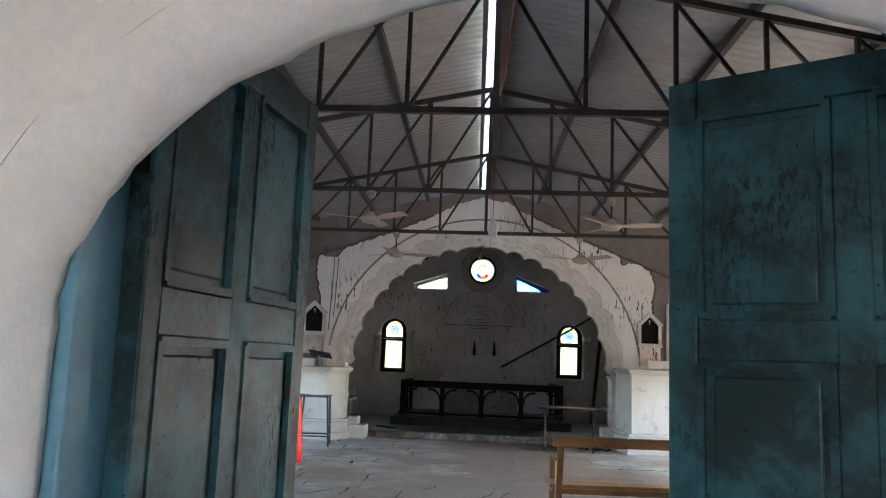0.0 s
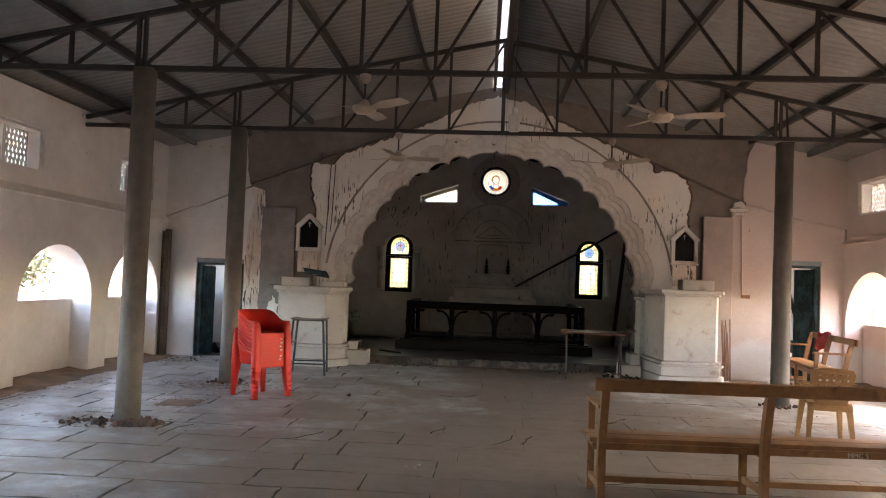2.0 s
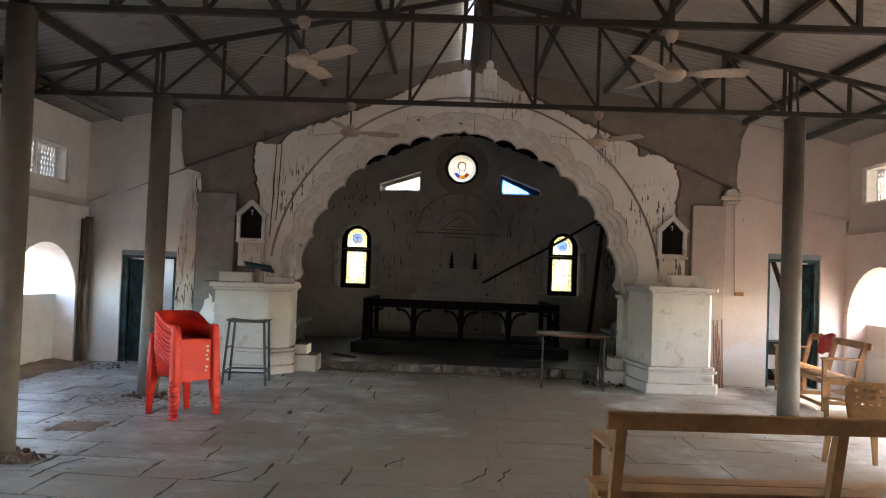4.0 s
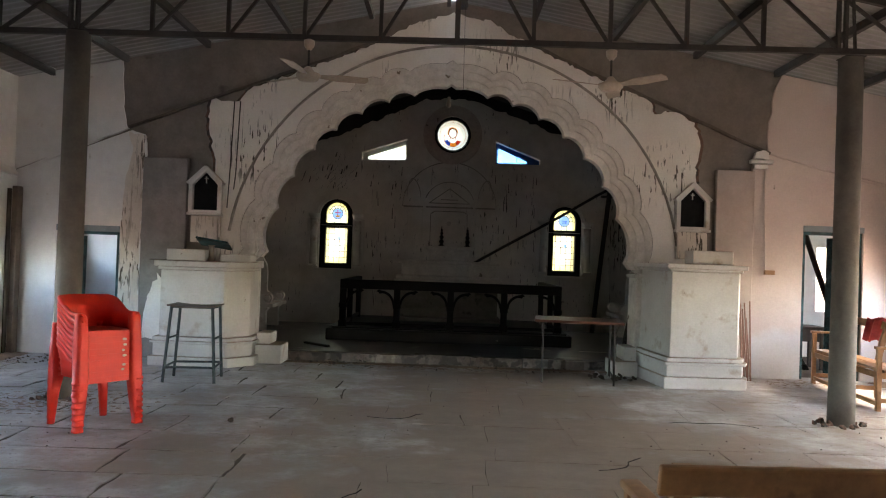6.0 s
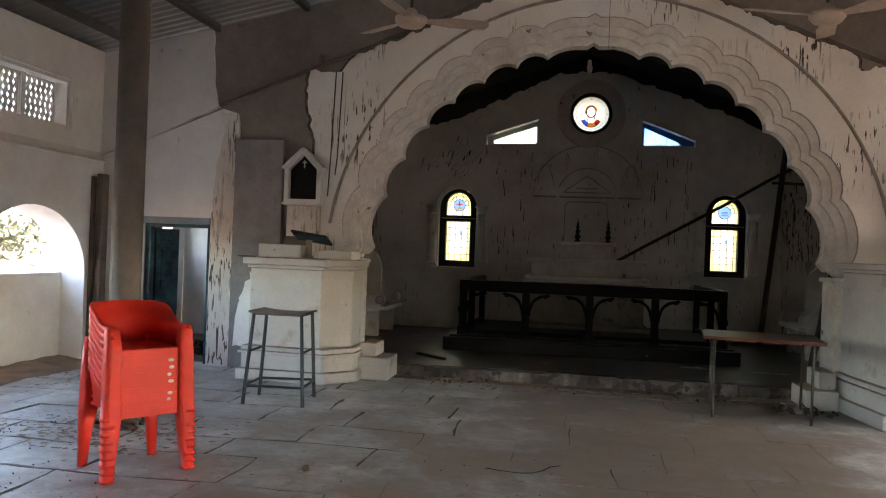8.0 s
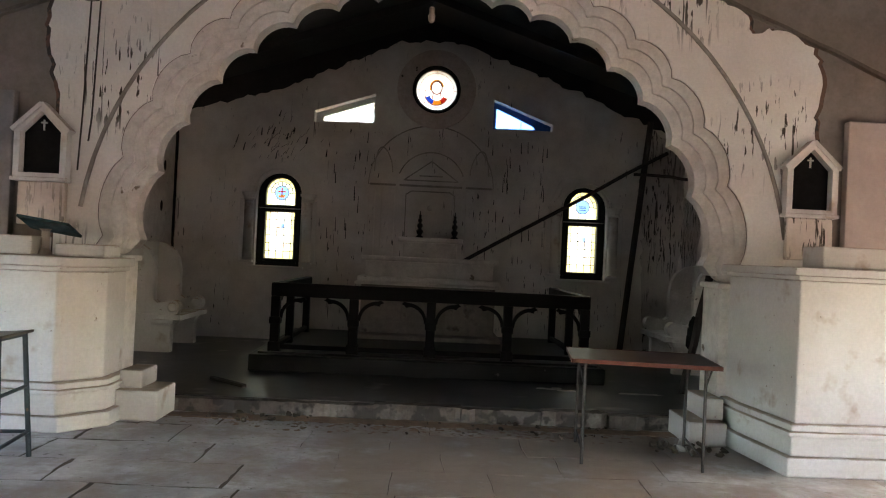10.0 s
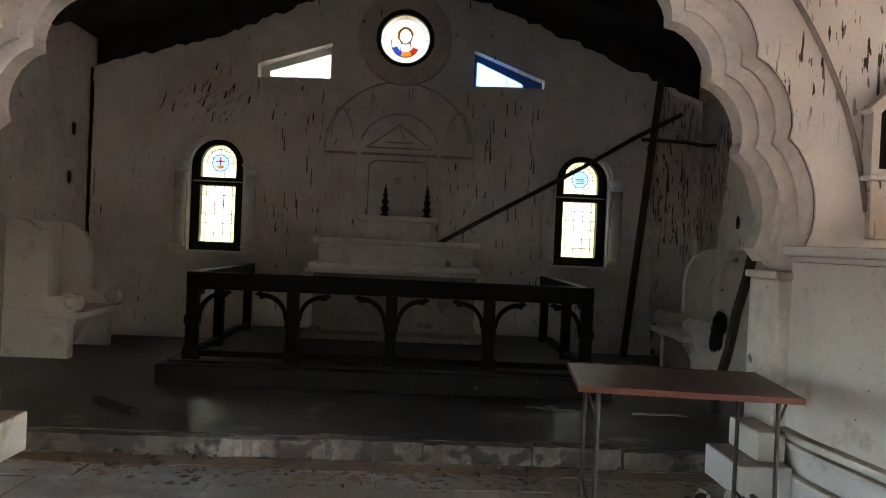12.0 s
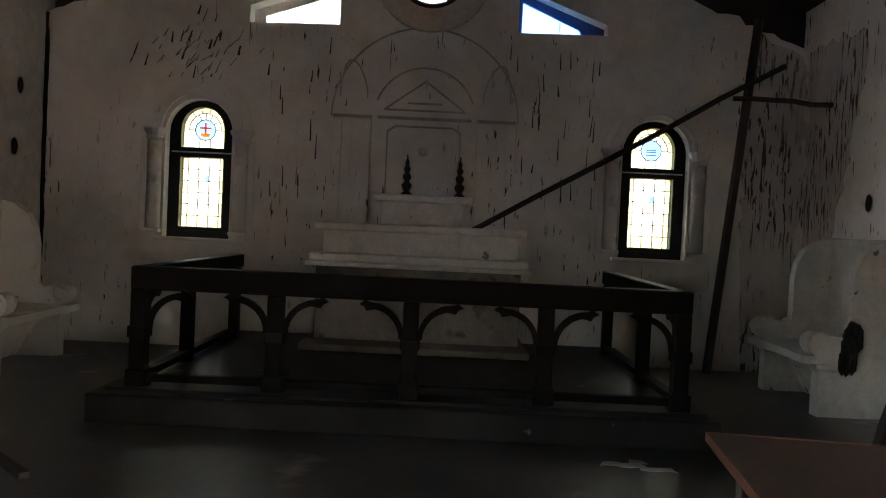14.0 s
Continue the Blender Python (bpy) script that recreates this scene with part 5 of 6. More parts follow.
def throne(x, y, s, plaster):
    """A plastered masonry seat with curved wings and scroll arms; s is the way it faces along x."""
    t = thing("stone_seat", "whitewashed masonry seat with tall curved wings and scroll arms", "seat", pose(x, y, ZS, 0, 0, 0 if s > 0 else 180), group="masonry seats of the chancel")
    swell = [(0, 0), (0.28, 0), (0.33, 0.08), (0.38, 0.19), (0.46, 0.29), (0.56, 0.36), (0.60, 0.40), (0, 0.40)]
    part("base", slab([swell], -0.4355, 0.4355, lambda u, v, d: (u, d, v)), plaster, t)
    part("seat", slab([[(0, -0.57)] + ragged([(0.76, -0.57), (0.77, -0.2), (0.75, 0.1), (0.77, 0.57)], 0.09, 0.012, 17) + [(0, 0.57)]], 0.401, 0.46, on_z), plaster, t)
    part("backrest", box(0.0, 0.12, -0.448, 0.448, 0.461, 1.355, 0.01), plaster, t)
    for q in (-1, 1):
        prof = [(0, 0.461), (0.60, 0.461), (0.43, 0.60), (0.42, 0.70), (0.42, 0.98), (0.395, 1.13), (0.33, 1.25), (0.22, 1.33), (0.08, 1.36), (0, 1.36)]
        bm = slab([prof], q * 0.50 - 0.05, q * 0.50 + 0.05, lambda u, v, d: (u, d, v))
        part("wing", bm, plaster, t)
        roll = [(0.40, 0.462), (0.68, 0.462), (0.72, 0.49)] + arc(0.66, 0.555, 0.082, 0.085, -35, 110, 9) + [(0.55, 0.615), (0.47, 0.605), (0.425, 0.64)]
        arm = part("arm", slab([roll], q * 0.50 - 0.072, q * 0.50 + 0.072, lambda u, v, d: (u, d, v)), plaster, t)
        part("scroll", lathe([(0.055, 0), (0.062, 0.008), (0.04, 0.014)], 16, Matrix.Translation((0.66, q * 0.50 - 0.0725, 0.555)) @ pose(0, 0, 0, 90)), plaster, arm, smooth=True)
        pier = part("support", slab([[(0.401, 0), (0.64, 0), (0.64, 0.33), (0.401, 0.33)]], q * 0.50 - 0.062, q * 0.50 + 0.062, lambda u, v, d: (u, d, v)), plaster, t)
        for z0, z1, e in ((0.331, 0.355, 0.015), (0.356, 0.40, 0.035)):
            part("capital", box(0.402, 0.64 + e, q * 0.50 - 0.062 - e * 0.6, q * 0.50 + 0.062 + e * 0.6, z0, z1, 0.006), plaster, pier)
        part("side_panel", box(0, 0.40, min(q * 0.436, q * 0.56), max(q * 0.436, q * 0.56), 0, 0.40), plaster, t)
    return t


throne(CL + 0.005, 19.25, 1, stone_white)
# the east seat gets a darker plaster to stand in for its weaker light
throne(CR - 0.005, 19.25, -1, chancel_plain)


def pole(name, label, a, b, w, h, material=plank_wood, sides=4):
    o = thing(name, label, "beam")
    bm = bmesh.new()
    a, b = Vector(a), Vector(b)
    rnd = random.Random(int(w * 1000) + int(abs(a.x) * 77))
    prev = a
    for i in range(1, 6):
        p = a.lerp(b, i / 5) + (Vector((rnd.uniform(-1, 1), 0, rnd.uniform(-1, 1))) * 0.012 if i < 5 else Vector())
        add_bar(bm, prev, p, w, h, 6)
        prev = p
    part("timber", bm, material, o)
    return o


pole("roof_timber", "old dark timber standing against the end wall", (2.95, 20.42, ZS), (3.27, 20.42, 3.55), 0.09, 0.09)
pole("roof_timber", "long dark pole leaning across the end wall", (0.62, 20.30, 1.40), (3.52, 20.36, 3.10), 0.06, 0.06)
pole("roof_timber", "short dark timber bracketed out to the side wall", (3.02, 20.30, 2.76), (3.85, 20.05, 2.70), 0.05, 0.05)
pole("fallen_beam", "black beam leaning in the chancel against the arch", (2.86, 17.25, ZS), (2.98, 16.85, 1.52), 0.085, 0.085)
bundle = thing("dark_cloth_bundle", "dark crumpled cloth hung on the arm of a masonry seat", "cloth")
bm = bmesh.new()
rnd = random.Random(9)
for i in range(26):
    t = i / 25
    r = 0.035 + 0.03 * math.sin(math.pi * t)
    bmesh.ops.create_icosphere(bm, subdivisions=1, radius=r, matrix=Matrix.Translation((3.40 + rnd.uniform(-0.035, 0.035) + 0.05 * t, 18.655 + rnd.uniform(-0.02, 0.02), 0.50 + t * 0.30)) @ Matrix.Diagonal((0.8, 0.8, 1.9, 1)))
part("folds", bm, flat_black, bundle, smooth=True)

# light falling on the floor, painted as thin pale slabs
light_patch = thing("whitewash_patch", "patch of light on the chancel floor, laid as pale shapes", "patch", kind="stuff")
bm = bmesh.new()
for x, y, w, seed in ((1.42, 17.18, 0.13, 71), (1.60, 17.12, 0.10, 72), (1.52, 17.26, 0.05, 73), (2.35, 17.08, 0.22, 74)):
    add_slab(bm, [ragged([(x - w, y - 0.03), (x + w, y - 0.04), (x + w * 0.9, y + 0.04), (x - w * 0.8, y + 0.05)], 0.04, 0.018, seed)], ZS + 0.0005, ZS + 0.003, on_z)
part("light_shapes", bm, pale_bits, light_patch)

# ---- pulpit and pedestal before the arch ----
def grown(loop, d):
    """A plan outline moved outwards by d on its three free sides."""
    cx = sum(p[0] for p in loop) / len(loop)
    out = []
    for x, y in loop:
        out.append((x + (d if x > cx else -d), y - d if y < YA - 0.2 else y))
    return out


def masonry_stand(name, label, plan, levels, material):
    t = thing(name, label, "pulpit")
    for nm, d, z0, z1 in levels:
        bm = slab([grown(plan, d)], z0, z1, on_z)
        es = [e for e in bm.edges if abs(e.verts[0].co.z - e.verts[1].co.z) < 1e-6 or abs(e.verts[0].co.z - e.verts[1].co.z) > (z1 - z0) * 0.9]
        es = [e for e in es if len(e.link_faces) == 2 and e.calc_face_angle(0) > 0.3]
        bmesh.ops.bevel(bm, geom=es, offset=min(0.012, (z1 - z0) * 0.3), segments=2, affect="EDGES", profile=0.5)
        part(nm, bm, material, t)
    return t


pulpit_plan = [(-3.54, YA - 0.001), (-3.54, 15.02), (-2.72, 14.98), (-2.46, 15.30), (-2.46, YA - 0.001)]
pulpit = masonry_stand("pulpit", "white masonry pulpit with moulded base and cornice", pulpit_plan,
                       (("plinth", 0.10, 0, 0.12), ("upper_plinth", 0.055, 0.121, 0.285), ("base_moulding", 0.085, 0.286, 0.315), ("base_moulding", 0.06, 0.316, 0.365), ("body", 0.0, 0.366, 1.21), ("neck", 0.03, 1.211, 1.25), ("cornice", 0.07, 1.251, 1.325)), stone_white)
part("top_block", box(-3.56, -3.06, 15.25, 15.60, 1.326, 1.475, 0.012), stone_white, pulpit)
part("top_block", box(-2.86, -2.46, 15.20, 15.55, 1.326, 1.425, 0.02), stone_white, pulpit)
part("broken_corner", slab([ragged([(-3.66, 14.93), (-3.45, 14.92), (-3.5, 15.05), (-3.66, 15.1)], 0.05, 0.015, 4)], 1.3255, 1.335, on_z), joint_dirt, pulpit)
for x0, x1, y0, y1, z in ((-2.41, -2.06, 15.42, 15.90, 0.25), (-2.41, -2.22, 15.50, 15.88, 0.40)):
    part("step", box(x0, x1, y0, y1, 0.0 if z < 0.3 else 0.251, z, 0.015), stone_white, pulpit)
pedestal_plan = [(2.72, YA - 0.001), (2.72, 15.38), (2.81, 14.58), (3.64, 14.62), (3.72, 14.80), (3.72, YA - 0.001)]
pedestal = masonry_stand("pedestal", "white masonry reading pedestal with moulded base and cornice", pedestal_plan,
                         (("plinth", 0.085, 0, 0.14), ("upper_plinth", 0.045, 0.141, 0.285), ("base_moulding", 0.08, 0.286, 0.32), ("base_moulding", 0.05, 0.321, 0.37), ("body", 0.0, 0.371, 1.41), ("neck", 0.03, 1.411, 1.445), ("cornice", 0.075, 1.446, 1.505)), stone_white)
part("top_block", box(3.20, 3.72, 15.05, 15.40, 1.506, 1.68, 0.015), stone_white, pedestal)
part("step", box(2.30, 2.62, 15.35, 15.90, 0, 0.20, 0.015), stone_white, pedestal)
part("step", box(2.45, 2.62, 15.45, 15.90, 0.201, 0.38, 0.015), stone_white, pedestal)

stand = thing("book_stand", "dark teal metal book rest on a short cream stem", "book stand", pose(-3.02, 15.40, 1.326))
part("stem", lathe([(0.06, 0), (0.035, 0.05), (0.03, 0.19), (0.05, 0.21)], 14), fan_paint, stand)
bm = box(-0.20, 0.22, -0.15, 0.15, -0.012, 0.012, 0.004)
bmesh.ops.transform(bm, verts=bm.verts, matrix=pose(0.02, 0, 0.235, -18, 8, 0))
part("rest", bm, blue_door, stand)


def niche(x, z0, name_label):
    n = thing("wall_niche", name_label, "niche", pose(x, YA - 0.001, z0), group="gabled wall niches beside the arch")
    hw = 0.22
    outer = [(-hw, 0), (hw, 0), (hw, 0.41), (0, 0.62), (-hw, 0.41)]
    inner = [(-hw + 0.05, 0.035), (hw - 0.05, 0.035), (hw - 0.05, 0.38), (0, 0.555), (-hw + 0.05, 0.38)]
    part("frame", slab([outer, inner], -0.10, 0.0, on_y), stone_white, n)
    # black sheet in place of the dark depth of the niche
    recess = part("recess", slab([inner], -0.014, -0.002, on_y), flat_black, n)
    for s in (-1, 1):
        bm = bmesh.new()
        add_bar(bm, (s * (hw + 0.02), -0.055, 0.39), (0, -0.055, 0.62), 0.12, 0.035)
        part("gable_slope", bm, stone_white, n)
    part("ledge", box(-hw - 0.015, hw + 0.015, -0.12, 0, -0.035, -0.001, 0.008), stone_white, n)
    part("apron", box(-hw + 0.03, hw - 0.01, -0.06, 0, -0.40, -0.036, 0.01), rain_stain, n)
    bm = bmesh.new()
    add_bar(bm, (0, -0.04, 0.40), (0, -0.04, 0.49), 0.012)
    add_bar(bm, (-0.025, -0.04, 0.465), (0.025, -0.04, 0.465), 0.012)
    part("cross", bm, pale_bits, recess, "small pale cross")
    return n


niche(-3.20, 1.97, "white gabled plaster niche with a black recess above the pulpit")
niche(3.36, 1.97, "white gabled plaster niche with a black recess above the pedestal")

# ---- seats ----
def bench(length, m, label):
    """A long wooden bench: back at y = 0, seat towards +y, from x = 0."""
    b = thing("bench", label, "bench", m)
    n = 3
    for i in range(n):
        x = i * (length - 0.06) / (n - 1)
        post = [(0.0, 0), (0.055, 0), (0.065, 0.30), (0.055, 0.45), (0.02, 0.66), (-0.045, 0.88), (-0.095, 0.88), (-0.045, 0.66), (0.0, 0.46), (0.005, 0.30)]
        part("back_post", slab([post], x, x + 0.055, lambda u, v, d: (d, u, v)), bench_wood, b)
        part("front_leg", box(x, x + 0.05, 0.40, 0.45, 0, 0.415 if i == 1 else 0.66, 0.004), bench_wood, b)
        part("side_stretcher", box(x + 0.008, x + 0.042, 0.0565, 0.3995, 0.09, 0.14, 0.004), bench_wood, b)
        part("seat_bearer", box(x + 0.005, x + 0.045, 0.0605, 0.3995, 0.35, 0.414), bench_wood, b)
        if i != 1:
            part("arm", box(x - 0.012, x + 0.062, -0.01, 0.47, 0.661, 0.69, 0.008), bench_wood, b)
    for y0, y1 in ((0.066, 0.235), (0.243, 0.398)):
        part("seat_plank", box(-0.05, length + 0.05, y0, y1, 0.416, 0.448, 0.005), bench_wood, b)
    part("front_rail", box(0.051, length - 0.061, 0.405, 0.425, 0.345, 0.41, 0.004), bench_wood, b)
    part("back_rail", box(-0.03, length + 0.03, 0.0655, 0.092, 0.365, 0.414, 0.004), bench_wood, b)
    part("low_rail", box(0.056, length - 0.061, 0.405, 0.44, 0.055, 0.10, 0.004), bench_wood, b)
    bm = box(-0.06, length + 0.06, -0.028, 0.0, -0.05, 0.045, 0.008)
    bmesh.ops.transform(bm, verts=bm.verts, matrix=pose(0, -0.095, 0.85, 14))
    part("top_rail", bm, bench_wood, b)
    # stencilled letters on the seat rail, the last one worn
    cu = bpy.data.curves.new("letters", "FONT")
    cu.body, cu.size, cu.extrude = "MMC S", 0.05, 0.0006
    ob = new("letters", cu)
    ob.parent = b
    ob.matrix_local = pose(1.78, 0.0645, 0.372, 90)
    cu.materials.append(pale_bits)
    return b


bench(2.36, pose(0.76, 7.38, 0, 0, 0, 3.0), "varnished teak bench with open back, facing the altar")
bench(2.0, pose(5.14, 13.38, 0, 0, 0, 84), "varnished wooden bench along the pinkish wall")


def loft(rings, sides=16):
    """A body with rounded-square sections: rings of (x, y, z, half width, half depth)."""
    bm = bmesh.new()
    rows = []
    for x, y, z, a, d in rings:
        row = []
        for i in range(sides):
            t = 2 * math.pi * (i + 0.5) / sides
            cx, cy = math.cos(t), math.sin(t)
            row.append(bm.verts.new((x + a * math.copysign(abs(cx) ** 0.55, cx), y + d * math.copysign(abs(cy) ** 0.55, cy), z)))
        rows.append(row)
    for lo, hi in zip(rows, rows[1:]):
        for i in range(sides):
            j = (i + 1) % sides
            bm.faces.new((lo[i], lo[j], hi[j], hi[i]))
    bm.faces.new(rows[0][::-1])
    bm.faces.new(rows[-1])
    return bm


def tub_chair(name, label, material, m, group):
    """A moulded plastic armchair with a low wrapped back and four tapered legs; front at -y."""
    c = thing(name, label, "chair", m, group)
    hw, hd = 0.23, 0.207
    # seat with front apron
    seat = bmesh.new()
    add_box(seat, -hw + 0.02, hw - 0.02, -hd, hd - 0.02, 0.40, 0.42, 0.006)
    part("seat", seat, material, c)
    part("apron", slab([[(-hw + 0.02, 0.3665), (hw - 0.02, 0.3665), (hw - 0.02, 0.412), (-hw + 0.02, 0.412)]], -0.004, 0.012, lambda u, v, d: (u, -hd - 0.006 + d + (v - 0.357) * 0.02, v)), material, c)
    # wrapped back and arms
    bm = bmesh.new()
    n = 44
    rings = []
    for i in range(n + 1):
        t = i / n
        if t < 0.28:
            x, y = -hw, -hd - 0.02 + (t / 0.28) * (hd + 0.09)
        elif t > 0.72:
            x, y = hw, -hd - 0.02 + ((1 - t) / 0.28) * (hd + 0.09)
        else:
            a = math.pi - math.pi * (t - 0.28) / 0.44
            x, y = hw * math.cos(a), 0.07 + (hd - 0.02) * math.sin(a)
        k = min(1, abs(t - 0.5) / 0.5)
        zt = 0.69 - 0.125 * (lambda s: s * s * (3 - 2 * s))(min(1, max(0, (k - 0.28) / 0.5)))
        flare = 1.06
        ring = []
        for (q, f, z) in ((1.0, 0.93, 0.41), (1.0, 0.98, 0.53), (1.0, flare, zt), (1.0, flare + 0.07, zt - 0.005), (1.0, flare + 0.085, zt - 0.036), (1.0, flare + 0.06, zt - 0.036), (1.0, 1.02, 0.53), (1.0, 0.97, 0.41)):
            ring.append(bm.verts.new((x * f, y * f if y > 0 else y, z)))
        rings.append(ring)
    for a, b in zip(rings, rings[1:]):
        for j in range(8):
            bm.faces.new((a[j], a[(j + 1) % 8], b[(j + 1) % 8], b[j]))
    bm.faces.new(rings[0])
    bm.faces.new(rings[-1][::-1])
    bmesh.ops.recalc_face_normals(bm, faces=bm.faces)
    part("backrest", bm, material, c, smooth=True)
    for sx in (-1, 1):
        # the front leg runs up into the arm; its foot has a thin lip
        ex = sx * (hw + 0.004)
        leg_rings = [(ex + sx * 0.030, -hd - 0.022, 0, 0.0414, 0.0373), (ex + sx * 0.029, -hd - 0.021, 0.022, 0.0414, 0.0373), (ex + sx * 0.028, -hd - 0.020, 0.024, 0.0359, 0.0317), (ex + sx * 0.014, -hd - 0.006, 0.20, 0.0463, 0.0419), (ex + sx * 0.002, -hd + 0.006, 0.36, 0.0515, 0.0458), (ex, -hd + 0.008, 0.40, 0.0525, 0.0446), (sx * hw * 1.02, -hd + 0.010, 0.47, 0.0460, 0.0391), (sx * hw * 1.035, -hd + 0.014, 0.535, 0.0418, 0.0352), (sx * hw * 1.04, -hd + 0.020, 0.556, 0.0308, 0.0264), (sx * hw * 1.04, -hd + 0.024, 0.564, 0.0154, 0.0132)]
        part("leg", loft(leg_rings), material, c, smooth=True)
        part("leg", loft([(sx * (hw + 0.004), hd + 0.012, 0, 0.028, 0.020), (sx * (hw - 0.012), hd + 0.008, 0.25, 0.040, 0.026), (sx * (hw - 0.04), hd - 0.005, 0.46, 0.055, 0.030)]), material, c, smooth=True)
    return c


lower = tub_chair("plastic_chair", "red moulded plastic armchair in a tall stack", red_plastic, pose(-2.82, 11.54, 0, 0, 0, 55), "stack of red chairs")
for i in range(1, 9):
    copy_thing(lower, pose(-2.82 - 0.0015 * i, 11.54 + 0.001 * i, 0.046 * i, 0, 0, 55 + (0.6 if i % 2 else -0.4)))
scraps = thing("paper_scraps", "small torn pale stickers on the stacked chairs", "sticker")
cs, sn = math.cos(radians(55)), math.sin(radians(55))
for k, z in enumerate((0.71, 0.665, 0.62, 0.575, 0.50, 0.462)):
    bm = slab([arc(0.13 + 0.008 * math.sin(k * 2.3), z, 0.020 - 0.003 * (k % 3), 0.011, 0, 330, 9)], -0.2215, -0.2185, on_y)
    bmesh.ops.transform(bm, verts=bm.verts, matrix=pose(-2.825, 11.543, 0, 0, 0, 55))
    part("scrap", bm, pale_bits, scraps)


def slotted_chair(m):
    c = thing("plastic_chair", "tan moulded plastic chair with a slotted back", "chair", m)
    part("seat", box(-0.21, 0.21, -0.20, 0.20, 0.40, 0.425, 0.01), tan_plastic, c)
    part("seat_skirt", box(-0.215, 0.215, -0.205, -0.19, 0.34, 0.40, 0.005), tan_plastic, c)
    outline = [(-0.15, 0.40), (0.15, 0.40), (0.20, 0.60), (0.215, 0.72), (0.19, 0.765), (0.10, 0.785), (-0.10, 0.785), (-0.19, 0.765), (-0.215, 0.72), (-0.20, 0.60)]
    holes = []
    for r, zz in enumerate((0.60, 0.66, 0.715)):
        for k in range(-2, 3):
            u = k * 0.065 + (0.012 if r % 2 else 0)
            holes.append(arc(u, zz, 0.018, 0.014, 0, 300, 5))
    bm = slab([outline] + holes, 0, 0.016, lambda u, v, d: (u, -0.20 - d - (v - 0.40) * 0.22 + 0.35 * u * u, v))
    part("backrest", bm, tan_plastic, c)
    for sx in (-1, 1):
        for sy in (-1, 1):
            bm = bmesh.new()
            add_bar(bm, (sx * 0.18, sy * 0.17, 0.40), (sx * 0.215, sy * 0.22, 0), 0.06, 0.045, 4, 0.6)
            part("leg", bm, tan_plastic, c)
        bm = bmesh.new()
        add_path(bm, [(sx * 0.20, -0.27, 0.62), (sx * 0.245, -0.10, 0.61), (sx * 0.245, 0.10, 0.59), (sx * 0.21, 0.19, 0.40)], 0.045, 0.02)
        part("arm", bm, tan_plastic, c)
    return c


slotted_chair(pose(3.50, 10.22, 0, 0, 0, -8))

stool = thing("stool", "tall tube-legged stool with a sagging brown seat", "stool", pose(-2.745, 13.96, 0, 0, 0, 3))
bm = bmesh.new()
bmesh.ops.create_grid(bm, x_segments=10, y_segments=6, size=0.5)
for v in bm.verts:
    v.co.x *= 0.53
    v.co.y *= 0.44
    v.co.z = 0.855 - 0.02 * (1 - (v.co.x / 0.265) ** 2)
g = bmesh.ops.extrude_face_region(bm, geom=bm.faces[:])["geom"]
bmesh.ops.translate(bm, verts=[v for v in g if isinstance(v, bmesh.types.BMVert)], vec=(0, 0, -0.018))
bmesh.ops.recalc_face_normals(bm, faces=bm.faces)
part("seat", bm, stool_seat, stool)
feet = [(-0.27, -0.27), (0.29, -0.26), (0.25, 0.27), (-0.28, 0.20)]
tops = [(-0.225, -0.18), (0.225, -0.18), (0.225, 0.18), (-0.225, 0.18)]
for f, t in zip(feet, tops):
    bm = bmesh.new()
    add_bar(bm, (t[0], t[1], 0.835), (f[0], f[1], 0), 0.034, 0.034, 10)
    part("leg", bm, green_metal, stool)
for a, b in ((0, 1), (1, 2), (2, 3), (3, 0)):
    for z in (0.17,) + ((0.48,) if a % 2 else ()):
        k = z / 0.835
        bm = bmesh.new()
        pa = [feet[a][i] + (tops[a][i] - feet[a][i]) * k for i in (0, 1)]
        pb = [feet[b][i] + (tops[b][i] - feet[b][i]) * k for i in (0, 1)]
        add_bar(bm, (*pa, z), (*pb, z), 0.025, 0.025, 8)
        part("stretcher", bm, green_metal, stool)
    bm = bmesh.new()
    add_bar(bm, (*tops[a], 0.825), (*tops[b], 0.825), 0.022, 0.02)
    part("seat_frame", bm, green_metal, stool)

table = thing("folding_table", "red-brown laminate folding table on thin steel legs", "table", pose(1.75, 14.93, 0, 0, 0, -7))
part("tabletop", box(-0.53, 0.53, -0.39, 0.39, 0.742, 0.765, 0.004), table_top, table)
bm = bmesh.new()
for a in ((-0.533, 0.533, -0.394, -0.3905), (-0.533, 0.533, 0.3905, 0.394), (-0.534, -0.5305, -0.394, 0.394), (0.5305, 0.534, -0.394, 0.394)):
    add_box(bm, *a, 0.738, 0.768)
part("edge_band", bm, table_edge, table)
for x in (-0.43, 0.43):
    for y in (-0.33, 0.33):
        bm = bmesh.new()
        add_bar(bm, (x, y, 0.741), (x, y * 1.05, 0), 0.024, 0.024, 8)
        part("leg", bm, steel, table)
    bm = bmesh.new()
    add_bar(bm, (x, -0.33, 0.10), (x, 0.33, 0.10), 0.018, 0.018, 6)
    part("stretcher", bm, steel, table)
    bm = bmesh.new()
    add_bar(bm, (x, -0.30, 0.58), (x * 1.12, -0.30, 0.74), 0.014, 0.014, 6)
    part("stay", bm, steel, table)

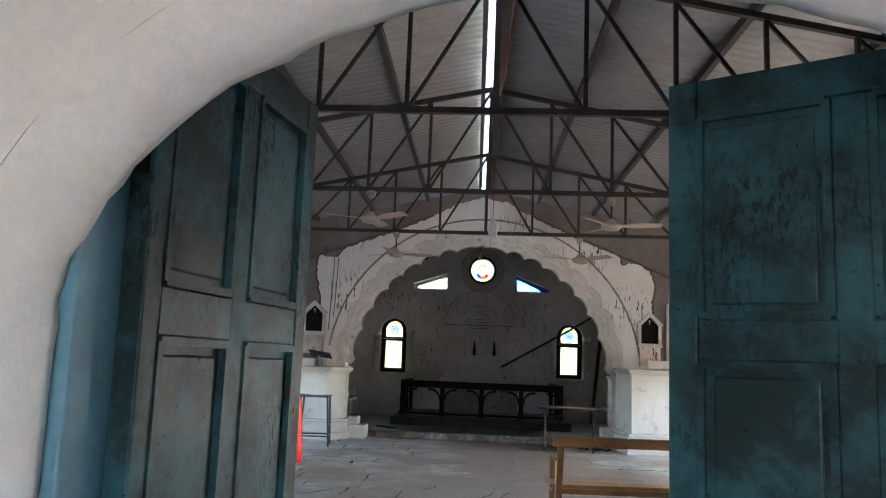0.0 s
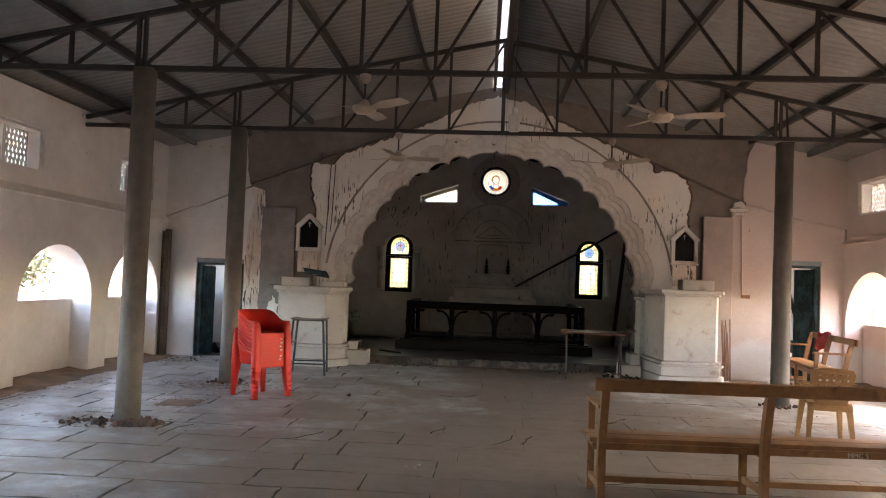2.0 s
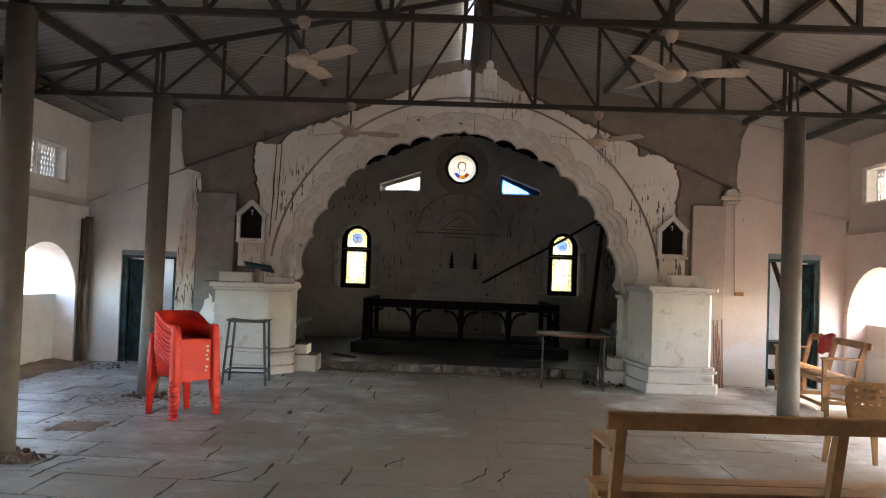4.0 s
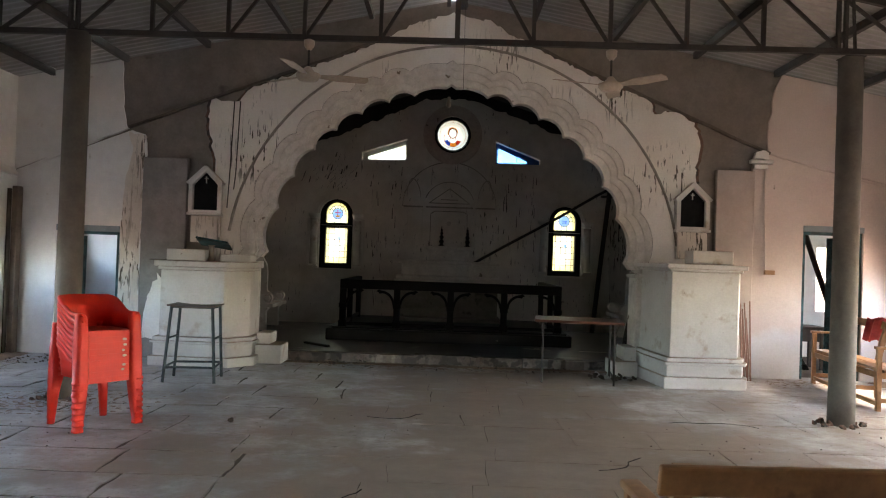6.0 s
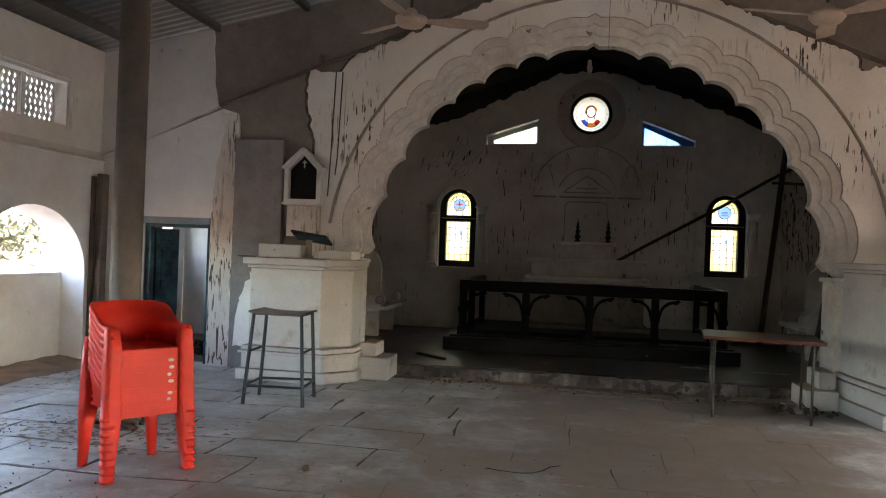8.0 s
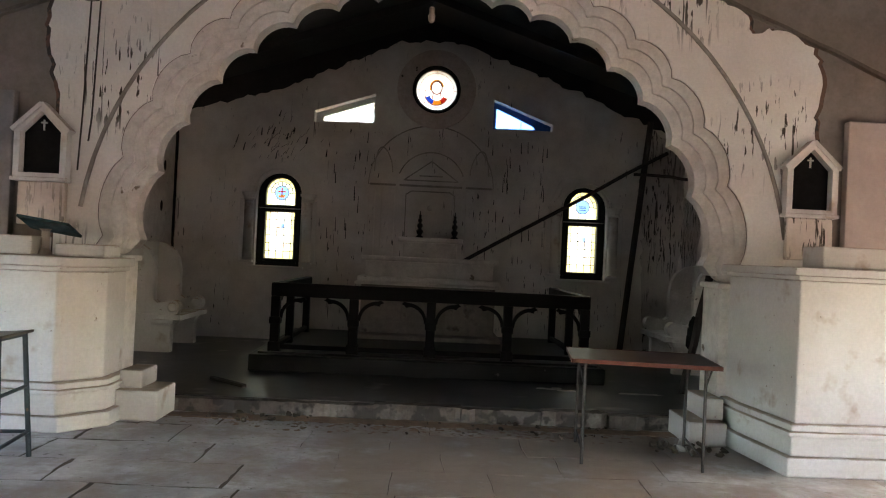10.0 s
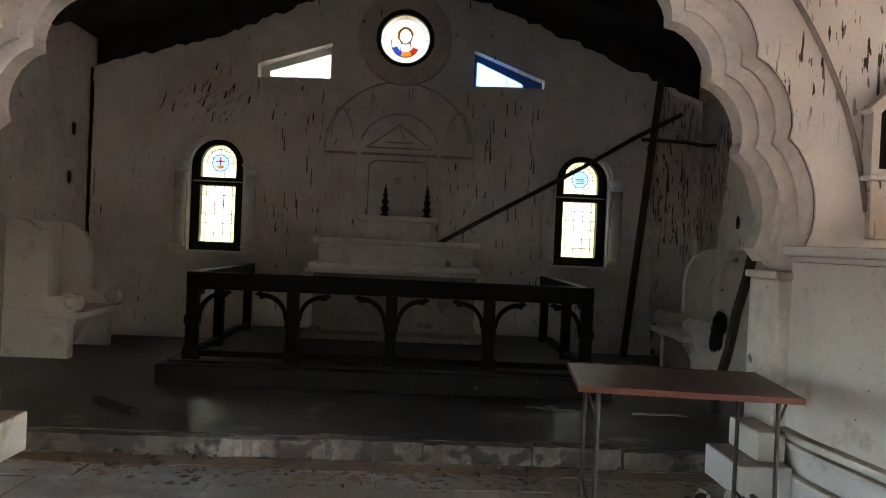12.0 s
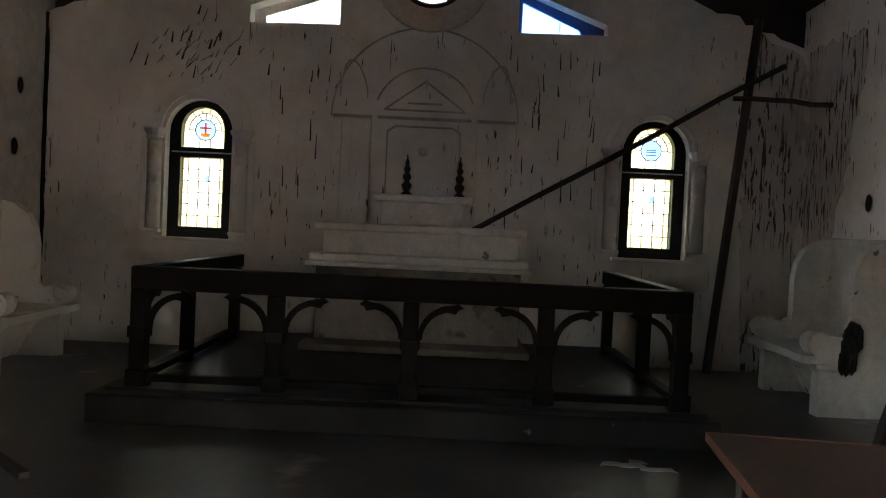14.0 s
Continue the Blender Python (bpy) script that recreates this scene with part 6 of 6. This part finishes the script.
# ---- fans, lamp, cable ----
def fan(x, y, turn):
    f = thing("ceiling_fan", "cream three-bladed ceiling fan hung from a truss", "ceiling fan", pose(x, y, 3.19, 0, 0, turn), group="ceiling fans of the nave")
    rod = part("rod", lathe([(0.011, 0.05), (0.011, 0.35)], 8), steel, f)
    part("canopy", lathe([(0.02, 0.25), (0.05, 0.29), (0.055, 0.34), (0.03, 0.352)], 16), fan_paint, rod, smooth=True)
    part("motor", lathe([(0.03, -0.055), (0.09, -0.045), (0.12, -0.01), (0.12, 0.02), (0.06, 0.04), (0.035, 0.08), (0.02, 0.09)], 24), fan_paint, f, smooth=True)
    for k in range(3):
        bm = bmesh.new()
        pts = [(0.10, -0.03), (0.19, -0.045), (0.30, -0.07), (0.58, -0.062), (0.60, 0), (0.58, 0.062), (0.30, 0.07), (0.19, 0.045), (0.10, 0.03)]
        add_slab(bm, [pts], -0.003, 0.003, lambda u, v, d: (u, v, d - v * 0.22 + 0.02 * u))
        bmesh.ops.rotate(bm, verts=bm.verts, cent=(0, 0, 0), matrix=Matrix.Rotation(radians(120 * k), 3, "Z"))
        part("blade", bm, fan_paint, f)
    return f


for x, y, a in ((-1.33, 9.50, -40), (1.58, 9.50, -10), (-1.33, 12.62, 20), (1.60, 12.62, -45)):
    fan(x, y, a)
lamp = thing("hanging_lamp", "white lamp housing hung on a cable from the ridge", "lamp", pose(0.16, 9.58, 3.02))
housing = part("housing", box(-0.055, 0.055, -0.05, 0.05, 0, 0.17, 0.015), white_frame_paint, lamp)
part("holder", lathe([(0.03, 0.171), (0.03, 0.23), (0.012, 0.25)], 12), white_frame_paint, housing)
bm = bmesh.new()
add_path(bm, [(0, 0, 0.25), (0.004, 0, 0.9), (0.02, 0, 1.4), (0.10, -0.05, 1.82)], 0.008, 0.008, 6)
part("cable", bm, steel, lamp)
cord = thing("bell_cord", "thin cord hanging from the roof before the arch", "cord")
bm = bmesh.new()
add_bar(bm, (0.22, 15.55, 3.72), (0.21, 15.5, 4.93), 0.006, 0.006, 5)
part("strand", bm, steel, cord)
chain = thing("hanging_chain", "short black iron chain with a lamp holder under the arch crown", "chain")
for i in range(3):
    z = 3.87 - i * 0.045
    bm = bmesh.new()
    pts = [(0.03 + 0.015 * math.cos(a) * (i % 2), 16.2 + 0.015 * math.cos(a) * (1 - i % 2), z + 0.03 * math.sin(a)) for a in [math.pi * k / 4 for k in range(9)]]
    add_path(bm, pts, 0.009, 0.009, 5)
    part("link", bm, black_iron, chain)
part("lamp_holder", lathe([(0.010, 3.76), (0.024, 3.75), (0.024, 3.69), (0.034, 3.68), (0.030, 3.63), (0.015, 3.61)], 14, Matrix.Translation((0.03, 16.2, 0))), fan_paint, chain, "cream lamp holder", True)
wire = thing("cable_run", "brown cable sagging along the ridge", "cable")
bm = bmesh.new()
add_path(bm, [(0.30, 3.25, 4.80), (0.34, 4.8, 4.62), (0.28, 6.38, 4.72), (0.22, 8.0, 4.60), (0.20, 9.5, 4.80)], 0.03, 0.03, 6)
part("strand", bm, table_edge, wire)

# ---- wall things of the aisles ----
pipe = thing("wall_pipe", "pale pipe down the wall ending in a small box", "pipe")
bm = bmesh.new()
add_bar(bm, (4.33, YA - 0.02, 2.82), (4.37, YA - 0.02, 1.45), 0.025, 0.025, 8)
part("tube", bm, pink_wall, pipe)
part("junction_box", box(4.36, 4.50, YA - 0.035, YA - 0.0005, 1.40, 1.46, 0.004), bench_wood, pipe)
corbel = thing("corbel", "crumbling plaster corbel high on the wall", "corbel")
part("block", box(4.11, 4.42, YA - 0.10, YA - 0.0005, 2.885, 2.945, 0.018), stone_white, corbel)
part("broken_top", slab([ragged([(4.16, 2.946), (4.38, 2.946), (4.37, 3.03), (4.27, 3.075), (4.19, 3.04)], 0.05, 0.016, 71)], YA - 0.075, YA - 0.0005, on_y), stone_white, corbel)
part("shelf", box(4.17, 4.36, YA - 0.06, YA - 0.0005, 2.82, 2.884, 0.015), stone_white, corbel)
rods = thing("bamboo_poles", "bundle of reddish sticks leaning behind the pedestal", "sticks")
rnd = random.Random(21)
for i in range(7):
    bm = bmesh.new()
    x = 4.0 + i * 0.022
    add_bar(bm, (x, 15.42 + rnd.uniform(-0.03, 0.03), 0), (x + rnd.uniform(-0.02, 0.02), 15.58, 0.85 + rnd.uniform(-0.05, 0.22)), 0.02, 0.02, 6)
    part("stick", bm, surface("reddish_bamboo", (0.28, 0.15, 0.11), (0.2, 0.1, 0.07), 0.7) if i == 0 else bpy.data.materials["reddish_bamboo"], rods)
post = thing("old_frame_post", "weathered brown timber post in the corner of the aisle", "post")
part("timber", box(XL + 0.02, XL + 0.10, YA - 0.16, YA - 0.02, 0, 2.24, 0.012), surface("weathered_brown_timber", (0.22, 0.17, 0.13), (0.13, 0.10, 0.08), 0.9, 3, 40), post)
part("strip", box(XL + 0.012, XL + 0.03, YA - 0.26, YA - 0.17, 0, 2.2, 0.004), joint_dirt, post)
cloth = thing("red_cloth", "red cloth thrown over the back of a bench", "cloth")
bm = bmesh.new()
bmesh.ops.create_grid(bm, x_segments=8, y_segments=8, size=0.5)
for v in bm.verts:
    v.co = Vector((5.36 + 0.05 * math.sin(v.co.y * 9) - abs(v.co.x) * 0.12, 14.7 + v.co.y * 0.24, 0.92 - abs(v.co.x) * 0.55 + 0.02 * math.sin(v.co.y * 13)))
part("fold", bm, cloth_red, cloth, smooth=True).modifiers.new("thick", "SOLIDIFY").thickness = 0.006


prop = thing("leaning_timber", "dark timber leaning inside the side room", "timber")
bm = bmesh.new()
add_bar(bm, (5.34, 16.75, 2.12), (5.93, 16.35, 0.0), 0.085, 0.07)
part("wood", bm, plank_wood, prop)
desk = thing("old_desk", "dark broken desk heaped with rags in the side room", "desk")
part("tabletop", box(4.95, 5.75, 16.75, 17.25, 0.61, 0.645, 0.006), plank_wood, desk)
for x in (4.98, 5.67):
    for y in (16.78, 17.17):
        part("leg", box(x, x + 0.05, y, y + 0.05, 0, 0.609, 0.004), plank_wood, desk)
part("drawer_front", box(5.04, 5.66, 16.785, 16.81, 0.42, 0.608, 0.004), plank_wood, desk)


def lumps(name, label, material, spots, seed, cat="rubble"):
    o = thing(name, label, cat, kind="stuff")
    rnd = random.Random(seed)
    bm = bmesh.new()
    for x, y, n, spread, size in spots:
        for i in range(n):
            r = size * rnd.uniform(0.3, 1.0)
            a, d = rnd.uniform(0, 6.28), spread * rnd.random() ** 0.7
            g = bmesh.ops.create_icosphere(bm, subdivisions=1, radius=r, matrix=Matrix.Translation((x + d * math.cos(a) * 1.4, y + d * math.sin(a), r * 0.35)) @ pose(0, 0, 0, rnd.uniform(0, 90), rnd.uniform(0, 90), 0) @ Matrix.Diagonal((1, rnd.uniform(0.5, 1), rnd.uniform(0.4, 0.8), 1)))["verts"]
            for v in g:
                v.co += Vector((rnd.uniform(-1, 1), rnd.uniform(-1, 1), rnd.uniform(-0.6, 0.6))) * r * 0.25
    part("pieces", bm, material, o)
    return o


lumps("rubble", "broken brick and mortar round the column feet", rubble_mat, [(-3.54, 9.45, 60, 0.26, 0.05), (-3.75, 9.4, 40, 0.30, 0.035), (-3.54, 12.55, 40, 0.22, 0.04), (3.90, 12.6, 26, 0.2, 0.045), (-3.3, 9.33, 12, 0.1, 0.07)], 5)
lumps("rubble", "crumbled stone along the chancel step", joint_dirt, [(-1.3, 15.85, 30, 0.35, 0.035), (0.2, 15.82, 30, 0.5, 0.02), (1.3, 15.80, 34, 0.4, 0.03), (2.25, 15.2, 30, 0.22, 0.05)], 6)
lumps("plaster_fragments", "pale fallen plaster fragments by the pedestal step", pale_bits, [(2.20, 15.25, 9, 0.16, 0.06), (-0.55, 8.2, 3, 0.1, 0.02)], 8)
lumps("grit", "dark grit scattered over the worn flags", joint_dirt, [(-3.3, 11.0, 40, 0.5, 0.008), (-3.9, 12.3, 60, 0.6, 0.009), (-1.69, 11.8, 3, 0.06, 0.03), (-0.4, 12.4, 30, 1.2, 0.008), (2.6, 11.5, 40, 1.4, 0.01), (-4.9, 15.2, 60, 0.5, 0.02)], 10)
lumps("debris_heap", "dark heap of rags and rubbish inside the side doorway", flat_black, [(-4.9, 16.75, 46, 0.36, 0.13)], 12)
lumps("debris_heap", "dark rags and rubbish under the desk of the side room", flat_black, [(5.2, 16.95, 26, 0.22, 0.13)], 15)
lumps("rag_heap", "dusty brown rags piled inside the side doorway", joint_dirt, [(-4.75, 16.7, 14, 0.3, 0.12)], 14)
bm = bmesh.new()
add_bar(bm, (-2.0, 16.86, ZS + 0.02), (-1.59, 16.47, ZS + 0.02), 0.05, 0.03)
stick = thing("fallen_stick", "short dark stick lying on the chancel floor", "stick")
part("wood", bm, plank_wood, stick)

# ---- trees outside the side arches ----
def tree(x, y, h, seed):
    t = thing("tree", "dusty green tree outside the church", "tree", group="trees round the church")
    rnd = random.Random(seed)
    bm = bmesh.new()
    add_bar(bm, (x, y, -0.12), (x + 0.1, y, h * 0.45), 0.30, 0.30, 8, 0.7)
    tips = []
    for i in range(6):
        a = rnd.uniform(0, 6.28)
        tip = Vector((x + math.cos(a) * h * 0.28, y + math.sin(a) * h * 0.28, h * rnd.uniform(0.5, 0.9)))
        add_bar(bm, (x + 0.08, y, h * rnd.uniform(0.25, 0.44)), tip, 0.12, 0.12, 6, 0.3)
        tips.append(tip)
    part("trunk", bm, bark, t)
    bm = bmesh.new()
    for i in range(2600):
        c = tips[i % 6] + Vector((rnd.gauss(0, 1), rnd.gauss(0, 1), rnd.gauss(0, 0.8))) * h * 0.13
        u = Vector((rnd.uniform(-1, 1), rnd.uniform(-1, 1), rnd.uniform(-1, 1))).normalized() * 0.11
        w = u.cross(Vector((rnd.uniform(-1, 1), rnd.uniform(-1, 1), 1))).normalized() * 0.045
        bm.faces.new([bm.verts.new(p) for p in (c - u, c + w, c + u, c - w)])
    part("crown", bm, leaf_mat, t)


for i, (x, y, h) in enumerate(((-12.5, 22.0, 2.6), (-14, 19.5, 2.8), (-17, 26, 6.5), (14, 24, 5), (16, 19, 5.5))):
    tree(x, y, h, 30 + i)

# ---- stone flags of the nave ----
rnd = random.Random(77)
far = bmesh.new()
count = 0
y = YF1 + 0.02
while y < YA + 0.12:
    dy = rnd.uniform(0.46, 0.66)
    y2 = min(y + dy, YA + 0.20)
    x = XL - 0.29 - rnd.uniform(0, 0.5)
    while x < XR + 0.28:
        x2 = x + rnd.uniform(0.62, 1.15)
        a, b = max(x, XL - 0.29), min(x2, XR + 0.29)
        if b - a > 0.08:
            z = rnd.uniform(-0.002, 0.002)
            trodden = (a + b) / 2 + 0.5 * math.sin(y * 1.3) > -1.3
            k = 0.3 if trodden else 2.4
            j = [k * (rnd.uniform(0.001, 0.005) if rnd.random() < 0.8 else rnd.uniform(0.005, 0.010)) for _ in range(8)]
            near = y > 6.6 and -5.2 < a and b < 5.2 and count < 290
            bm = bmesh.new() if near else far
            sk = [rnd.uniform(-0.006, 0.006) for _ in range(2)]
            quad = [(a + j[0], y + j[1]), (b - j[2], y + j[3]), (b - j[4] + sk[1], y2 - j[5]), (a + j[6] + sk[0], y2 - j[7])]
            tp = []
            for (xa, ya), (xb, yb) in zip(quad, quad[1:] + quad[:1]):
                m = 6 if near else 2
                for i in range(m):
                    e = 0.0 if i == 0 else (0.3 if trodden else 1.5) * (rnd.uniform(-0.005, 0.004) if rnd.random() < 0.8 else -rnd.uniform(0.004, 0.012))
                    px, py = xa + (xb - xa) * i / m, ya + (yb - ya) * i / m
                    nx, ny = (yb - ya), -(xb - xa)
                    le = math.hypot(nx, ny) or 1
                    wx = 0.05 * noise.noise((px * 0.9, py * 0.9, 3)) + 0.02 * noise.noise((px * 2.6, py * 2.6, 6))
                    wy = 0.07 * noise.noise((px * 0.8, py * 0.8, 9)) + 0.02 * noise.noise((px * 2.6, py * 2.6, 12))
                    tp.append((px + nx / le * e + wx, py + ny / le * e + wy))
            mx, my = (a + b) / 2, (y + y2) / 2
            lo = [bm.verts.new((*q, -0.012)) for q in tp]
            hi = [bm.verts.new((q[0] + (mx - q[0]) * 0.003, q[1] + (my - q[1]) * 0.003, z + rnd.uniform(-0.0012, 0.0012))) for q in tp]
            bm.faces.new(hi)
            for i in range(len(tp)):
                k = (i + 1) % len(tp)
                bm.faces.new((lo[i], lo[k], hi[k], hi[i]))
            if near:
                part("flag", bm, slab_stone, floor)
                count += 1
        x = x2
    y = y2
tagged(part("flags_beyond", far, slab_stone, floor), "dusty stone flags of the church floor", kind="stuff")
